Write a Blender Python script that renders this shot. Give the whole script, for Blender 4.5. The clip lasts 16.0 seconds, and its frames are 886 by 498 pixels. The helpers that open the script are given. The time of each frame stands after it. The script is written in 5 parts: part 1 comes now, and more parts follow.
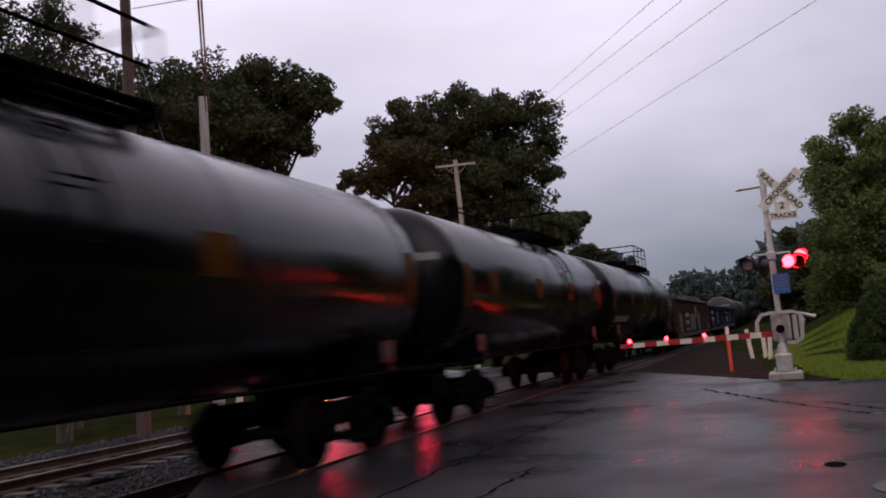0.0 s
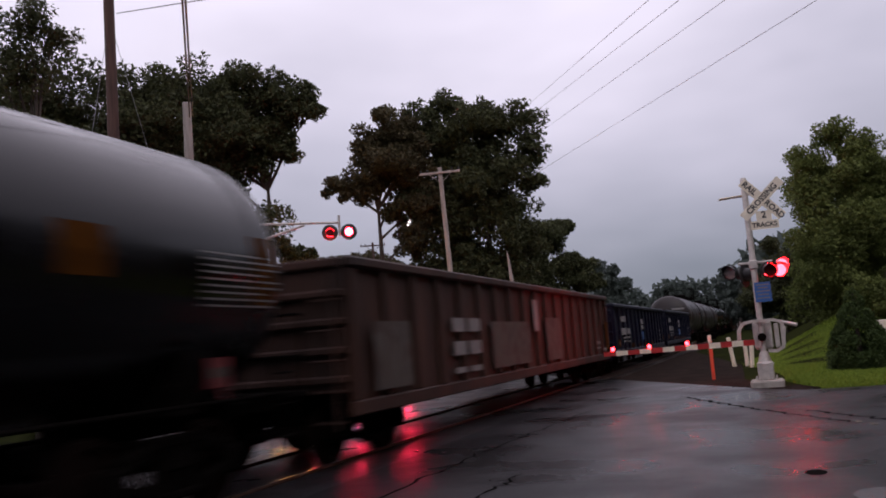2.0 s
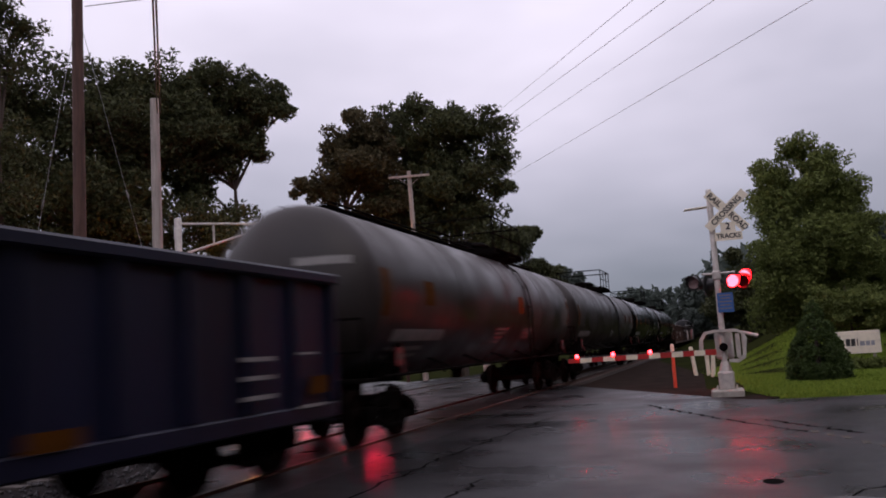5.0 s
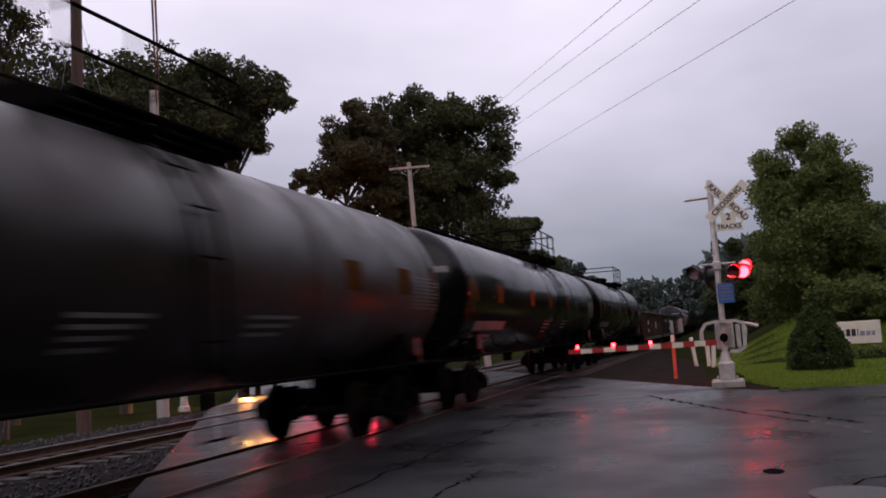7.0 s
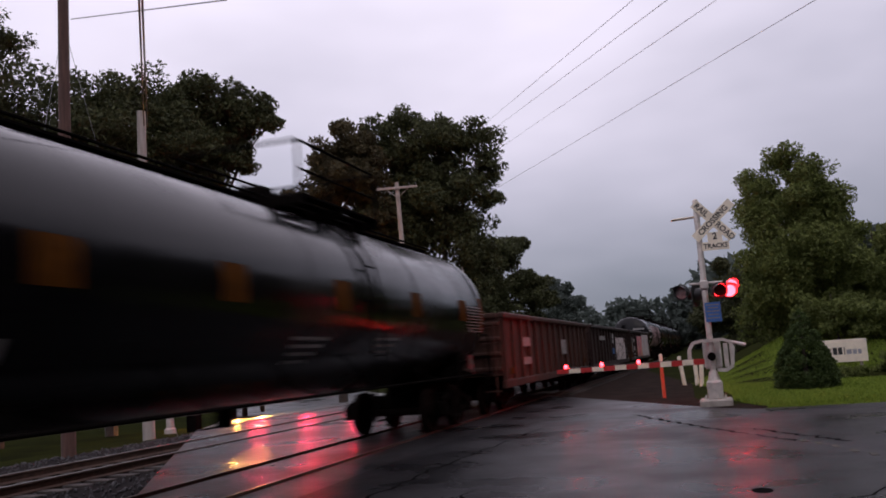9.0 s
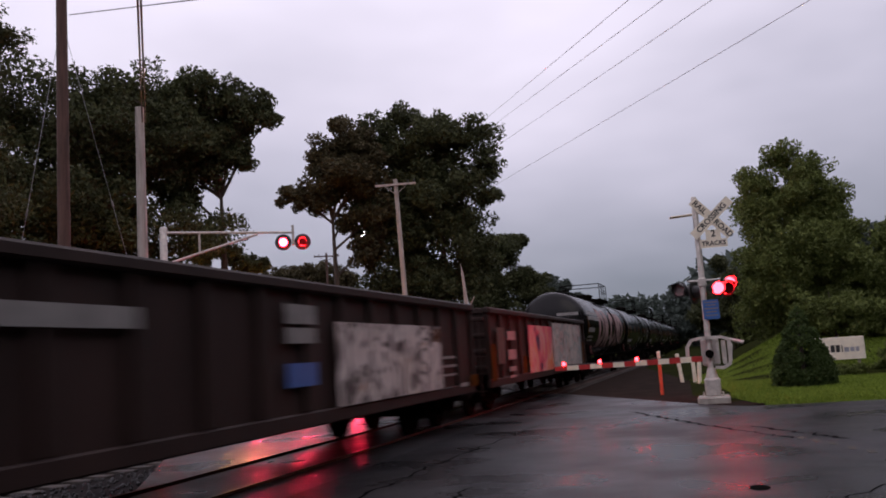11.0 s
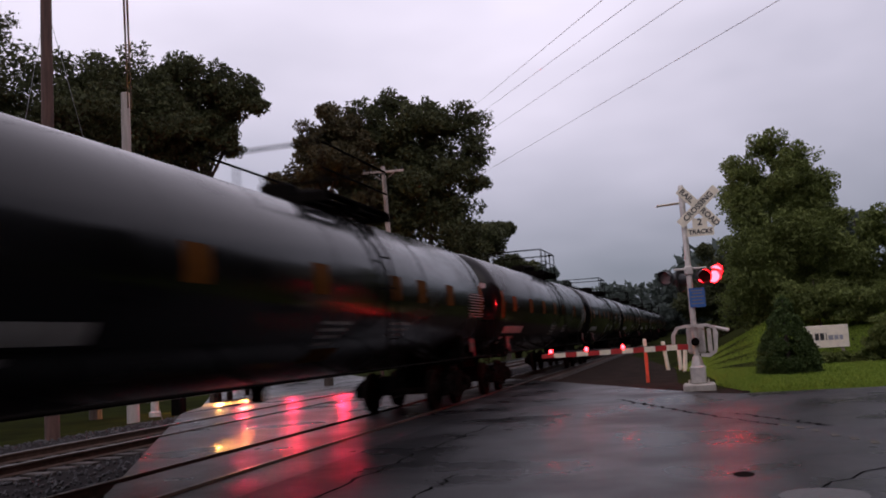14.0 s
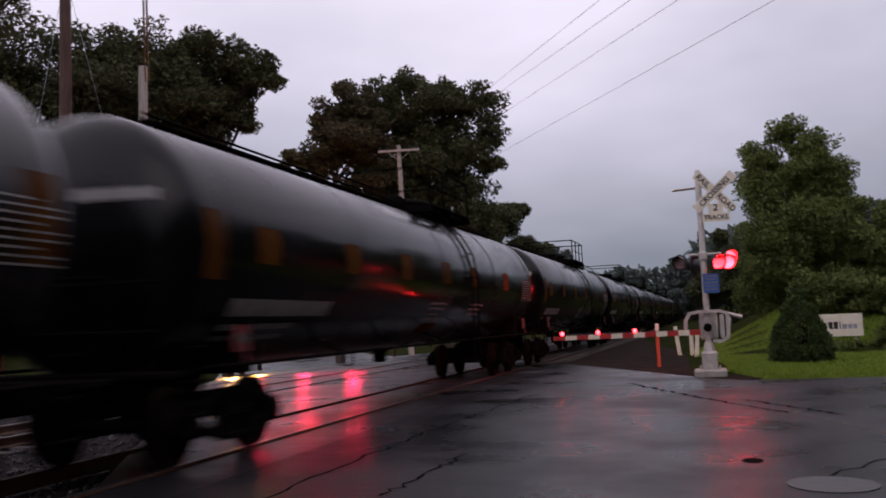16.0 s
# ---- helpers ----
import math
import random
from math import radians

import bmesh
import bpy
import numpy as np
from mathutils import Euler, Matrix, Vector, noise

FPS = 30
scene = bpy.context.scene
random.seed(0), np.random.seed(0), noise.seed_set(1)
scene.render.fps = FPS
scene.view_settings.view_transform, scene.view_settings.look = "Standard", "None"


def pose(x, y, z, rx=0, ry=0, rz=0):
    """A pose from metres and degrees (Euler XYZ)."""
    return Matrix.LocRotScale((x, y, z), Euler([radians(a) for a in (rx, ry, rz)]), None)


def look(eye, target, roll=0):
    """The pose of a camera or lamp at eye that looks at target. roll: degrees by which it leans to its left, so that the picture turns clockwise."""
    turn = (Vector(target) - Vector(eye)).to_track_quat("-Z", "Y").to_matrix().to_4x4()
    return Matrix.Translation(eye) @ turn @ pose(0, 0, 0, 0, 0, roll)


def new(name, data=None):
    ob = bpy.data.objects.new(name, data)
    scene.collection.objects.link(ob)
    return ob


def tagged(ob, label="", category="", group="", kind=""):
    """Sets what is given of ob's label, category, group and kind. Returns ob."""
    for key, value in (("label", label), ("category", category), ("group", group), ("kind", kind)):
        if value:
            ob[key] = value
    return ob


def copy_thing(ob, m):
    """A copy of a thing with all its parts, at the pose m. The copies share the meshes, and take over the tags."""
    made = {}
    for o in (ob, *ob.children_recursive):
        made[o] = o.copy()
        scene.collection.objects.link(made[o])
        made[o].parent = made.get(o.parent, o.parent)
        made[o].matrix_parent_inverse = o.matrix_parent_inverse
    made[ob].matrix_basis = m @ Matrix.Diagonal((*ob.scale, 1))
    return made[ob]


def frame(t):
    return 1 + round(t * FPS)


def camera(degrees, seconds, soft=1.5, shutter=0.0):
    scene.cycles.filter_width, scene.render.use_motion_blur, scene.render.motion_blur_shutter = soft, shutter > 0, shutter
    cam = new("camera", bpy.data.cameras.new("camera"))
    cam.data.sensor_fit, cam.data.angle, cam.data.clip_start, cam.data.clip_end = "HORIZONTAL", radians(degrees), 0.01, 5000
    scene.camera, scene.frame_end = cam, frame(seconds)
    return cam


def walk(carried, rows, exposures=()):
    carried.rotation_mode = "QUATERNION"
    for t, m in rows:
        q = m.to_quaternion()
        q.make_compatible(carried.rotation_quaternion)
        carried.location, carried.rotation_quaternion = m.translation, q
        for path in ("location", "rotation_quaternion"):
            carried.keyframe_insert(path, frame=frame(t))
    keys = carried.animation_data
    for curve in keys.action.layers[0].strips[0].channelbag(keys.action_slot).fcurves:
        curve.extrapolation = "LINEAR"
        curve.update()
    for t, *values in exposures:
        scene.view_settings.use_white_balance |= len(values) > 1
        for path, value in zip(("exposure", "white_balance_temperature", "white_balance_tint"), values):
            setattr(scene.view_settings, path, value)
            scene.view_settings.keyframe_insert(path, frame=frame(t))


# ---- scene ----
cam = camera(54.2, 16.0, soft=1.8, shutter=0.6)
EYE = (0.0, 0.0, 1.45)
# seconds, yaw, pitch, roll of the handheld camera
TURNS = [
    (0.0, 21.53, 6.15, 4.71),
    (0.5, 20.94, 6.37, 5.03),
    (1.0, 20.73, 6.54, 4.85),
    (1.5, 20.60, 6.52, 5.00),
    (2.0, 20.45, 6.55, 4.56),
    (2.5, 20.31, 6.58, 4.63),
    (3.0, 20.03, 6.72, 4.21),
    (3.5, 20.00, 6.49, 3.58),
    (4.0, 19.87, 6.02, 3.42),
    (4.5, 19.23, 6.21, 3.41),
    (5.0, 18.15, 6.66, 3.49),
    (7.5, 18.25, 6.04, 3.73),
    (8.0, 18.39, 6.95, 4.07),
    (8.5, 18.00, 7.40, 3.90),
    (9.0, 17.42, 7.36, 3.90),
    (11.5, 17.24, 6.97, 3.73),
    (12.0, 17.22, 6.71, 3.53),
    (12.5, 17.20, 6.90, 3.40),
    (13.0, 17.02, 6.75, 3.41),
    (13.5, 16.64, 6.53, 3.39),
    (14.0, 16.46, 6.27, 3.70),
    (14.5, 16.22, 6.09, 3.54),
    (15.0, 15.98, 5.53, 3.61),
    (15.5, 16.05, 4.84, 3.46),
    (16.0, 17.24, 4.99, 2.40),
]
walk(cam, [(t, pose(*EYE, 90 + pitch, roll, yaw)) for t, yaw, pitch, roll in TURNS])

# ---- light: a dull evening sky after rain ----
world = bpy.data.worlds.new("world")
scene.world = world
world.use_nodes = True
wn, wl = world.node_tree.nodes, world.node_tree.links
wn.clear()
w_out = wn.new("ShaderNodeOutputWorld")
w_bg = wn.new("ShaderNodeBackground")
w_sky = wn.new("ShaderNodeTexSky")
w_sky.sky_type, w_sky.sun_disc = "NISHITA", False
w_sky.sun_elevation, w_sky.sun_rotation = radians(42), radians(143)
w_co = wn.new("ShaderNodeTexCoord")
w_sep = wn.new("ShaderNodeSeparateXYZ")
wl.new(w_co.outputs["Generated"], w_sep.inputs[0])
w_map = wn.new("ShaderNodeMapping")
w_map.inputs["Scale"].default_value = (1.0, 1.0, 2.4)
wl.new(w_co.outputs["Generated"], w_map.inputs[0])
w_noise = wn.new("ShaderNodeTexNoise")
w_noise.inputs["Scale"].default_value, w_noise.inputs["Detail"].default_value = 1.7, 4.0
wl.new(w_map.outputs[0], w_noise.inputs["Vector"])
# height of the cloud deck plus soft billows
w_add = wn.new("ShaderNodeMath")
w_add.operation = "MULTIPLY_ADD"
w_add.inputs[1].default_value = 0.5
wl.new(w_noise.outputs[0], w_add.inputs[0])
w_west = wn.new("ShaderNodeMath")
w_west.operation = "MULTIPLY_ADD"
w_west.inputs[1].default_value = -0.1
wl.new(w_sep.outputs[0], w_west.inputs[0])
wl.new(w_sep.outputs[2], w_west.inputs[2])
wl.new(w_west.outputs[0], w_add.inputs[2])
w_ramp = wn.new("ShaderNodeValToRGB")
ramp = w_ramp.color_ramp
ramp.elements[0].position, ramp.elements[0].color = 0.3, (0.22, 0.235, 0.3, 1)
ramp.elements[1].position, ramp.elements[1].color = 0.8, (1.17, 1.07, 1.27, 1)
mid = ramp.elements.new(0.545)
mid.color = (0.62, 0.59, 0.72, 1)
wl.new(w_add.outputs[0], w_ramp.inputs[0])
w_dim = wn.new("ShaderNodeMixRGB")
w_dim.blend_type, w_dim.inputs[0].default_value = "MULTIPLY", 1.0
w_dim.inputs[2].default_value = (0.08, 0.08, 0.08, 1)
wl.new(w_sky.outputs[0], w_dim.inputs[1])
w_mix = wn.new("ShaderNodeMixRGB")
w_mix.inputs[0].default_value = 0.93
wl.new(w_dim.outputs[0], w_mix.inputs[1])
wl.new(w_ramp.outputs[0], w_mix.inputs[2])
w_bg.inputs["Strength"].default_value = 1.0
wl.new(w_mix.outputs[0], w_bg.inputs["Color"])
wl.new(w_bg.outputs[0], w_out.inputs[0])

sun_data = bpy.data.lights.new("sun", "SUN")
sun_data.energy, sun_data.angle, sun_data.color = 0.25, radians(40), (1.0, 0.88, 0.76)
sun = new("sun", sun_data)
sun.matrix_world = look((30, -30, 44), (0, 10, 0))
scene.view_settings.exposure = 0.0


# ---- materials ----
def material(name, base, rough=0.6, metal=0.0, vary=0.25, scale=3.0, bump=0.0, bump_scale=40.0, dark=None,
             spread=0.5, rough_vary=0.0, stretch=(1, 1, 1), glow=None, per_piece=0.0, shine=0.5):
    """A paint, wood, metal or stone: two scales of stain and grain, with fine relief."""
    m = bpy.data.materials.new(name)
    m.use_nodes = True
    n, l = m.node_tree.nodes, m.node_tree.links
    b = n["Principled BSDF"]
    co = n.new("ShaderNodeTexCoord")
    mp = n.new("ShaderNodeMapping")
    mp.inputs["Scale"].default_value = stretch
    l.new(co.outputs["Object"], mp.inputs[0])
    big = n.new("ShaderNodeTexNoise")
    big.inputs["Scale"].default_value, big.inputs["Detail"].default_value = scale, 6.0
    l.new(mp.outputs[0], big.inputs["Vector"])
    fine = n.new("ShaderNodeTexNoise")
    fine.inputs["Scale"].default_value, fine.inputs["Detail"].default_value = bump_scale, 4.0
    l.new(mp.outputs[0], fine.inputs["Vector"])
    both = n.new("ShaderNodeMath")
    both.operation = "MULTIPLY_ADD"
    both.inputs[1].default_value = 0.35
    l.new(fine.outputs[0], both.inputs[0])
    l.new(big.outputs[0], both.inputs[2])
    r = n.new("ShaderNodeValToRGB")
    low = dark if dark else tuple(c * (1 - vary) for c in base)
    r.color_ramp.elements[0].position = max(0.0, 0.675 - spread * 0.4)
    r.color_ramp.elements[1].position = min(1.0, 0.675 + spread * 0.4)
    r.color_ramp.elements[0].color = (*low, 1)
    r.color_ramp.elements[1].color = (*(min(1, c * (1 + vary * 0.5)) for c in base), 1)
    l.new(both.outputs[0], r.inputs[0])
    colour = r.outputs[0]
    if per_piece:
        info = n.new("ShaderNodeObjectInfo")
        hsv = n.new("ShaderNodeHueSaturation")
        mr = n.new("ShaderNodeMapRange")
        mr.inputs["To Min"].default_value, mr.inputs["To Max"].default_value = 1 - per_piece, 1 + per_piece
        l.new(info.outputs["Random"], mr.inputs[0])
        l.new(mr.outputs[0], hsv.inputs["Value"])
        l.new(colour, hsv.inputs["Color"])
        colour = hsv.outputs[0]
    l.new(colour, b.inputs["Base Color"])
    b.inputs["Roughness"].default_value, b.inputs["Metallic"].default_value = rough, metal
    b.inputs["Specular IOR Level"].default_value = shine
    if shine < 0.2:   # earth and gravel have no sheen
        b.inputs["IOR"].default_value = 1.0 + shine
    if rough_vary:
        rr = n.new("ShaderNodeMapRange")
        rr.inputs["From Min"].default_value, rr.inputs["From Max"].default_value = 0.35, 0.65
        rr.inputs["To Min"].default_value = max(0.02, rough - rough_vary)
        rr.inputs["To Max"].default_value = min(1.0, rough + rough_vary)
        l.new(big.outputs[0], rr.inputs[0])
        l.new(rr.outputs[0], b.inputs["Roughness"])
    if bump:
        bp = n.new("ShaderNodeBump")
        bp.inputs["Strength"].default_value, bp.inputs["Distance"].default_value = bump, 0.02
        l.new(both.outputs[0], bp.inputs["Height"])
        l.new(bp.outputs[0], b.inputs["Normal"])
    if glow:
        b.inputs["Emission Color"].default_value = (*glow[:3], 1)
        b.inputs["Emission Strength"].default_value = glow[3]
    return m


def foliage(name, base, base2):
    """Leaves that let a little light through, no two clumps alike."""
    m = bpy.data.materials.new(name)
    m.use_nodes = True
    n, l = m.node_tree.nodes, m.node_tree.links
    b = n["Principled BSDF"]
    geo = n.new("ShaderNodeNewGeometry")
    r = n.new("ShaderNodeValToRGB")
    r.color_ramp.elements[0].color, r.color_ramp.elements[1].color = (*base, 1), (*base2, 1)
    l.new(geo.outputs["Random Per Island"], r.inputs[0])
    l.new(r.outputs[0], b.inputs["Base Color"])
    b.inputs["Roughness"].default_value = 0.75
    b.inputs["Specular IOR Level"].default_value = 0.25
    tr = n.new("ShaderNodeBsdfTranslucent")
    l.new(r.outputs[0], tr.inputs[0])
    mix = n.new("ShaderNodeMixShader")
    mix.inputs[0].default_value = 0.25
    l.new(b.outputs[0], mix.inputs[1])
    l.new(tr.outputs[0], mix.inputs[2])
    l.new(mix.outputs[0], n["Material Output"].inputs[0])
    return m


M_BLACK = material("black_tank_paint", (0.0035, 0.0033, 0.004), 0.2, 0, 0.5, 0.9, 0.05, 25, rough_vary=0.08, shine=0.2, stretch=(1, 0.6, 1.5))
M_BROWN_TANK = material("dusty_tank_paint", (0.022, 0.017, 0.016), 0.42, 0, 0.4, 0.9, 0.05, 25, shine=0.35, rough_vary=0.12)
M_UNDER = material("dirty_underframe", (0.006, 0.005, 0.0045), 0.8, 0.0, 0.5, 4, 0.2, shine=0.1)
M_RUSTY = material("rusty_gondola_paint", (0.05, 0.021, 0.014), 0.65, 0, 0.5, 1.3, 0.2, 30, dark=(0.018, 0.011, 0.009), stretch=(1, 1, 0.35), shine=0.25)
M_BLUE = material("blue_gondola_paint", (0.004, 0.005, 0.019), 0.5, 0, 0.45, 1.1, 0.1, 30, stretch=(1, 1, 0.4), shine=0.25)
M_DKBROWN = material("brown_gondola_paint", (0.022, 0.011, 0.009), 0.65, 0, 0.5, 1.3, 0.2, 30, stretch=(1, 1, 0.35), shine=0.25)
M_WHEEL = material("rusty_wheel_steel", (0.012, 0.0075, 0.0065), 0.65, 0.0, 0.4, 6, 0.1, shine=0.12)
M_STEEL = material("worn_steel", (0.16, 0.15, 0.14), 0.3, 0.9, 0.3, 6)
M_RAILSIDE = material("rusty_rail", (0.09, 0.05, 0.035), 0.6, 0.4, 0.4, 8, 0.2)
M_WHITE = material("white_stencil_paint", (0.2, 0.19, 0.185), 0.65, 0, 0.3, 5, 0, 60)
M_ORANGE = material("amber_reflector", (0.075, 0.026, 0.004), 0.65, 0, 0.4, 6, shine=0.15)
M_ALU = material("dull_aluminium", (0.5, 0.46, 0.42), 0.45, 0.2, 0.25, 8, 0.05)
M_CONC = material("weathered_concrete", (0.36, 0.33, 0.29), 0.85, 0, 0.3, 6, 0.4, 60)
M_SIGN = material("white_sign_face", (0.8, 0.72, 0.57), 0.5, 0, 0.15, 5)
M_LETTER = material("black_sign_letter", (0.02, 0.02, 0.02), 0.5, 0, 0.2, 5)
M_BLUESIGN = material("blue_sign_face", (0.03, 0.11, 0.32), 0.45, 0, 0.15, 8)
M_RED = material("red_stripe", (0.42, 0.03, 0.03), 0.45, 0, 0.2, 8)
M_REDLAMP = material("lit_red_lens", (0.6, 0.02, 0.02), 0.3, 0, 0.1, 8, glow=(1.0, 0.007, 0.011, 75))
M_REDLAMP_FAR = material("lit_red_lens_far", (0.6, 0.02, 0.02), 0.3, 0, 0.1, 8, glow=(1.0, 0.004, 0.008, 350))
M_REDSMALL = material("lit_arm_lamp", (0.6, 0.02, 0.02), 0.3, 0, 0.1, 8, glow=(1.0, 0.008, 0.012, 60))
M_REDSTRONG = material("lit_red_lens_bright", (0.6, 0.02, 0.02), 0.3, 0, 0.1, 8, glow=(1.0, 0.02, 0.07, 700))
M_REDTRAIN = material("lit_red_side_lens", (0.6, 0.02, 0.02), 0.3, 0, 0.1, 8, glow=(1.0, 0.02, 0.03, 750))
M_PLATE = material("faded_red_plate", (0.11, 0.012, 0.014), 0.5, 0, 0.3, 8)
# pale grey stands for the sky reflected in an unlit lens
M_SKYLENS = material("sky_grey_lens", (0.34, 0.28, 0.27), 0.2, 0, 0.2, 12)
M_REDOFF = material("dark_red_lens", (0.12, 0.012, 0.012), 0.15, 0, 0.1, 8)
M_HOOD = material("black_lamp_hood", (0.02, 0.02, 0.02), 0.5, 0, 0.3, 8)
M_POLE = material("brown_pole_wood", (0.085, 0.042, 0.032), 0.85, 0, 0.4, 3, 0.4, 30, stretch=(4, 4, 0.4))
M_POLE_PALE = material("silvered_pole_wood", (0.36, 0.31, 0.28), 0.8, 0, 0.3, 3, 0.4, 30, stretch=(4, 4, 0.4))
M_WIRE = material("black_cable", (0.008, 0.008, 0.01), 0.6, 0, 0.2, 8)
M_WIRE_PALE = material("grey_cable", (0.3, 0.3, 0.33), 0.6, 0, 0.2, 8)
M_STREET = material("street_lamp_glow", (0.8, 0.8, 0.8), 0.3, 0, 0.1, 8, glow=(1.0, 0.86, 0.95, 60))
M_HEAD = material("headlamp_glow", (0.8, 0.8, 0.8), 0.3, 0, 0.1, 8, glow=(1.0, 0.42, 0.1, 4200))
M_BARK = material("dark_bark", (0.06, 0.045, 0.035), 0.9, 0, 0.4, 4, 0.6, 20, stretch=(3, 3, 0.5))
M_LEAF = foliage("tree_leaves", (0.028, 0.034, 0.013), (0.078, 0.085, 0.034))
M_LEAF_WARM = foliage("tree_leaves_brownish", (0.042, 0.036, 0.017), (0.09, 0.074, 0.034))
M_LEAF_GREEN = foliage("tree_leaves_fresh", (0.068, 0.09, 0.022), (0.155, 0.185, 0.05))
# distance haze is mixed into this paler, bluish leaf colour
M_LEAF_HAZE = foliage("hazed_leaves", (0.06, 0.078, 0.066), (0.095, 0.115, 0.1))
M_CONIFER = foliage("conifer_needles", (0.03, 0.052, 0.013), (0.065, 0.098, 0.026))
M_GRASS = foliage("grass_blades", (0.11, 0.17, 0.018), (0.22, 0.3, 0.04))
M_TIE = material("tarred_tie", (0.05, 0.04, 0.035), 0.8, 0, 0.4, 4, 0.4, 30, stretch=(0.4, 4, 4), per_piece=0.25)
M_STONE = material("ballast_stone", (0.05, 0.046, 0.048), 0.6, 0, 0.4, 8, 0.3, 60, shine=0.3)
M_BED = material("wet_ballast_bed", (0.02, 0.018, 0.018), 0.8, 0, 0.5, 9, 0.6, 50, shine=0.15)
M_GROUND = material("damp_earth_and_grass", (0.019, 0.022, 0.006), 0.95, 0, 0.5, 0.5, 0.5, 12, dark=(0.012, 0.014, 0.006), shine=0.05)
M_DIRT = material("damp_gravel_shoulder", (0.024, 0.017, 0.014), 0.9, 0, 0.45, 1.5, 0.6, 40, shine=0.1)
M_PLASTIC_O = material("orange_post_plastic", (0.6, 0.1, 0.05), 0.5, 0, 0.2, 6)
M_LETTERING = material("rose_graffiti_paint", (0.3, 0.19, 0.185), 0.6, 0, 0.4, 2.5, 0.0, 40, shine=0.25)
M_LETTER_EDGE = material("dark_red_outline_paint", (0.12, 0.02, 0.02), 0.5, 0, 0.25, 2.5)
M_CARPAINT = material("dark_car_paint", (0.03, 0.03, 0.035), 0.25, 0.3, 0.2, 4)
M_GLASS = material("dark_car_glass", (0.02, 0.022, 0.025), 0.05, 0, 0.2, 4)
M_RUBBER = material("tyre_rubber", (0.02, 0.02, 0.02), 0.8, 0, 0.2, 8)


def graffiti(name, colours, scale, seed):
    """Sprayed shapes: swirled areas of a few paints with hard borders and dark outlines."""
    m = bpy.data.materials.new(name)
    m.use_nodes = True
    n, l = m.node_tree.nodes, m.node_tree.links
    b = n["Principled BSDF"]
    co = n.new("ShaderNodeTexCoord")
    mp = n.new("ShaderNodeMapping")
    mp.inputs["Location"].default_value = (seed, seed * 2, 0)
    mp.inputs["Scale"].default_value = (1, 1, 0.75)
    l.new(co.outputs["Object"], mp.inputs[0])
    no = n.new("ShaderNodeTexNoise")
    no.inputs["Scale"].default_value, no.inputs["Detail"].default_value, no.inputs["Distortion"].default_value = scale, 2.0, 1.2
    l.new(mp.outputs[0], no.inputs["Vector"])
    r = n.new("ShaderNodeValToRGB")
    r.color_ramp.interpolation = "EASE"
    r.color_ramp.elements[0].position, r.color_ramp.elements[0].color = 0.3, (*colours[0], 1)
    r.color_ramp.elements[1].position, r.color_ramp.elements[1].color = 0.72, (*colours[-1], 1)
    for k, c in enumerate(colours[1:-1]):
        e = r.color_ramp.elements.new(0.3 + 0.42 * (k + 1) / (len(colours) - 1))
        e.color = (*c, 1)
    l.new(no.outputs[0], r.inputs[0])
    l.new(r.outputs[0], b.inputs["Base Color"])
    b.inputs["Roughness"].default_value = 0.6
    b.inputs["Specular IOR Level"].default_value = 0.3
    return m


def wet_asphalt(name, low=0.17, high=0.42, shine=0.12, relief=0.22, coarse=55.0):
    """Old rain-wet asphalt: shining films of water, duller bare patches, fine stones."""
    m = bpy.data.materials.new(name)
    m.use_nodes = True
    n, l = m.node_tree.nodes, m.node_tree.links
    b = n["Principled BSDF"]
    co = n.new("ShaderNodeTexCoord")
    wet = n.new("ShaderNodeTexNoise")
    wet.inputs["Scale"].default_value, wet.inputs["Detail"].default_value = 0.45, 5.0
    l.new(co.outputs["Object"], wet.inputs["Vector"])
    grain = n.new("ShaderNodeTexNoise")
    grain.inputs["Scale"].default_value, grain.inputs["Detail"].default_value = coarse, 3.0
    l.new(co.outputs["Object"], grain.inputs["Vector"])
    col = n.new("ShaderNodeValToRGB")
    col.color_ramp.elements[0].position, col.color_ramp.elements[1].position = 0.3, 0.72
    col.color_ramp.elements[0].color, col.color_ramp.elements[1].color = (0.007, 0.007, 0.008, 1), (0.024, 0.023, 0.025, 1)
    l.new(wet.outputs[0], col.inputs[0])
    l.new(col.outputs[0], b.inputs["Base Color"])
    rr = n.new("ShaderNodeMapRange")
    rr.inputs["From Min"].default_value, rr.inputs["From Max"].default_value = 0.35, 0.65
    rr.inputs["To Min"].default_value, rr.inputs["To Max"].default_value = low, high
    b.inputs["Specular IOR Level"].default_value = shine
    l.new(wet.outputs[0], rr.inputs[0])
    l.new(rr.outputs[0], b.inputs["Roughness"])
    bp = n.new("ShaderNodeBump")
    bp.inputs["Strength"].default_value, bp.inputs["Distance"].default_value = relief, 0.01
    l.new(grain.outputs[0], bp.inputs["Height"])
    l.new(bp.outputs[0], b.inputs["Normal"])
    return m


M_PINK = graffiti("pink_graffiti_paint", ((0.02, 0.02, 0.06), (0.42, 0.05, 0.09), (0.45, 0.13, 0.16), (0.44, 0.32, 0.26), (0.46, 0.13, 0.03), (0.5, 0.06, 0.13)), 1.3, 3.0)
M_GRAF = graffiti("pale_graffiti_paint", ((0.03, 0.025, 0.025), (0.5, 0.42, 0.4), (0.52, 0.45, 0.43), (0.05, 0.04, 0.04), (0.5, 0.43, 0.4), (0.3, 0.12, 0.05)), 1.5, 7.0)
M_SMEAR = graffiti("faded_smeared_paint", ((0.03, 0.018, 0.014), (0.05, 0.034, 0.028), (0.075, 0.07, 0.06), (0.05, 0.045, 0.04), (0.03, 0.018, 0.014)), 1.8, 5.0)
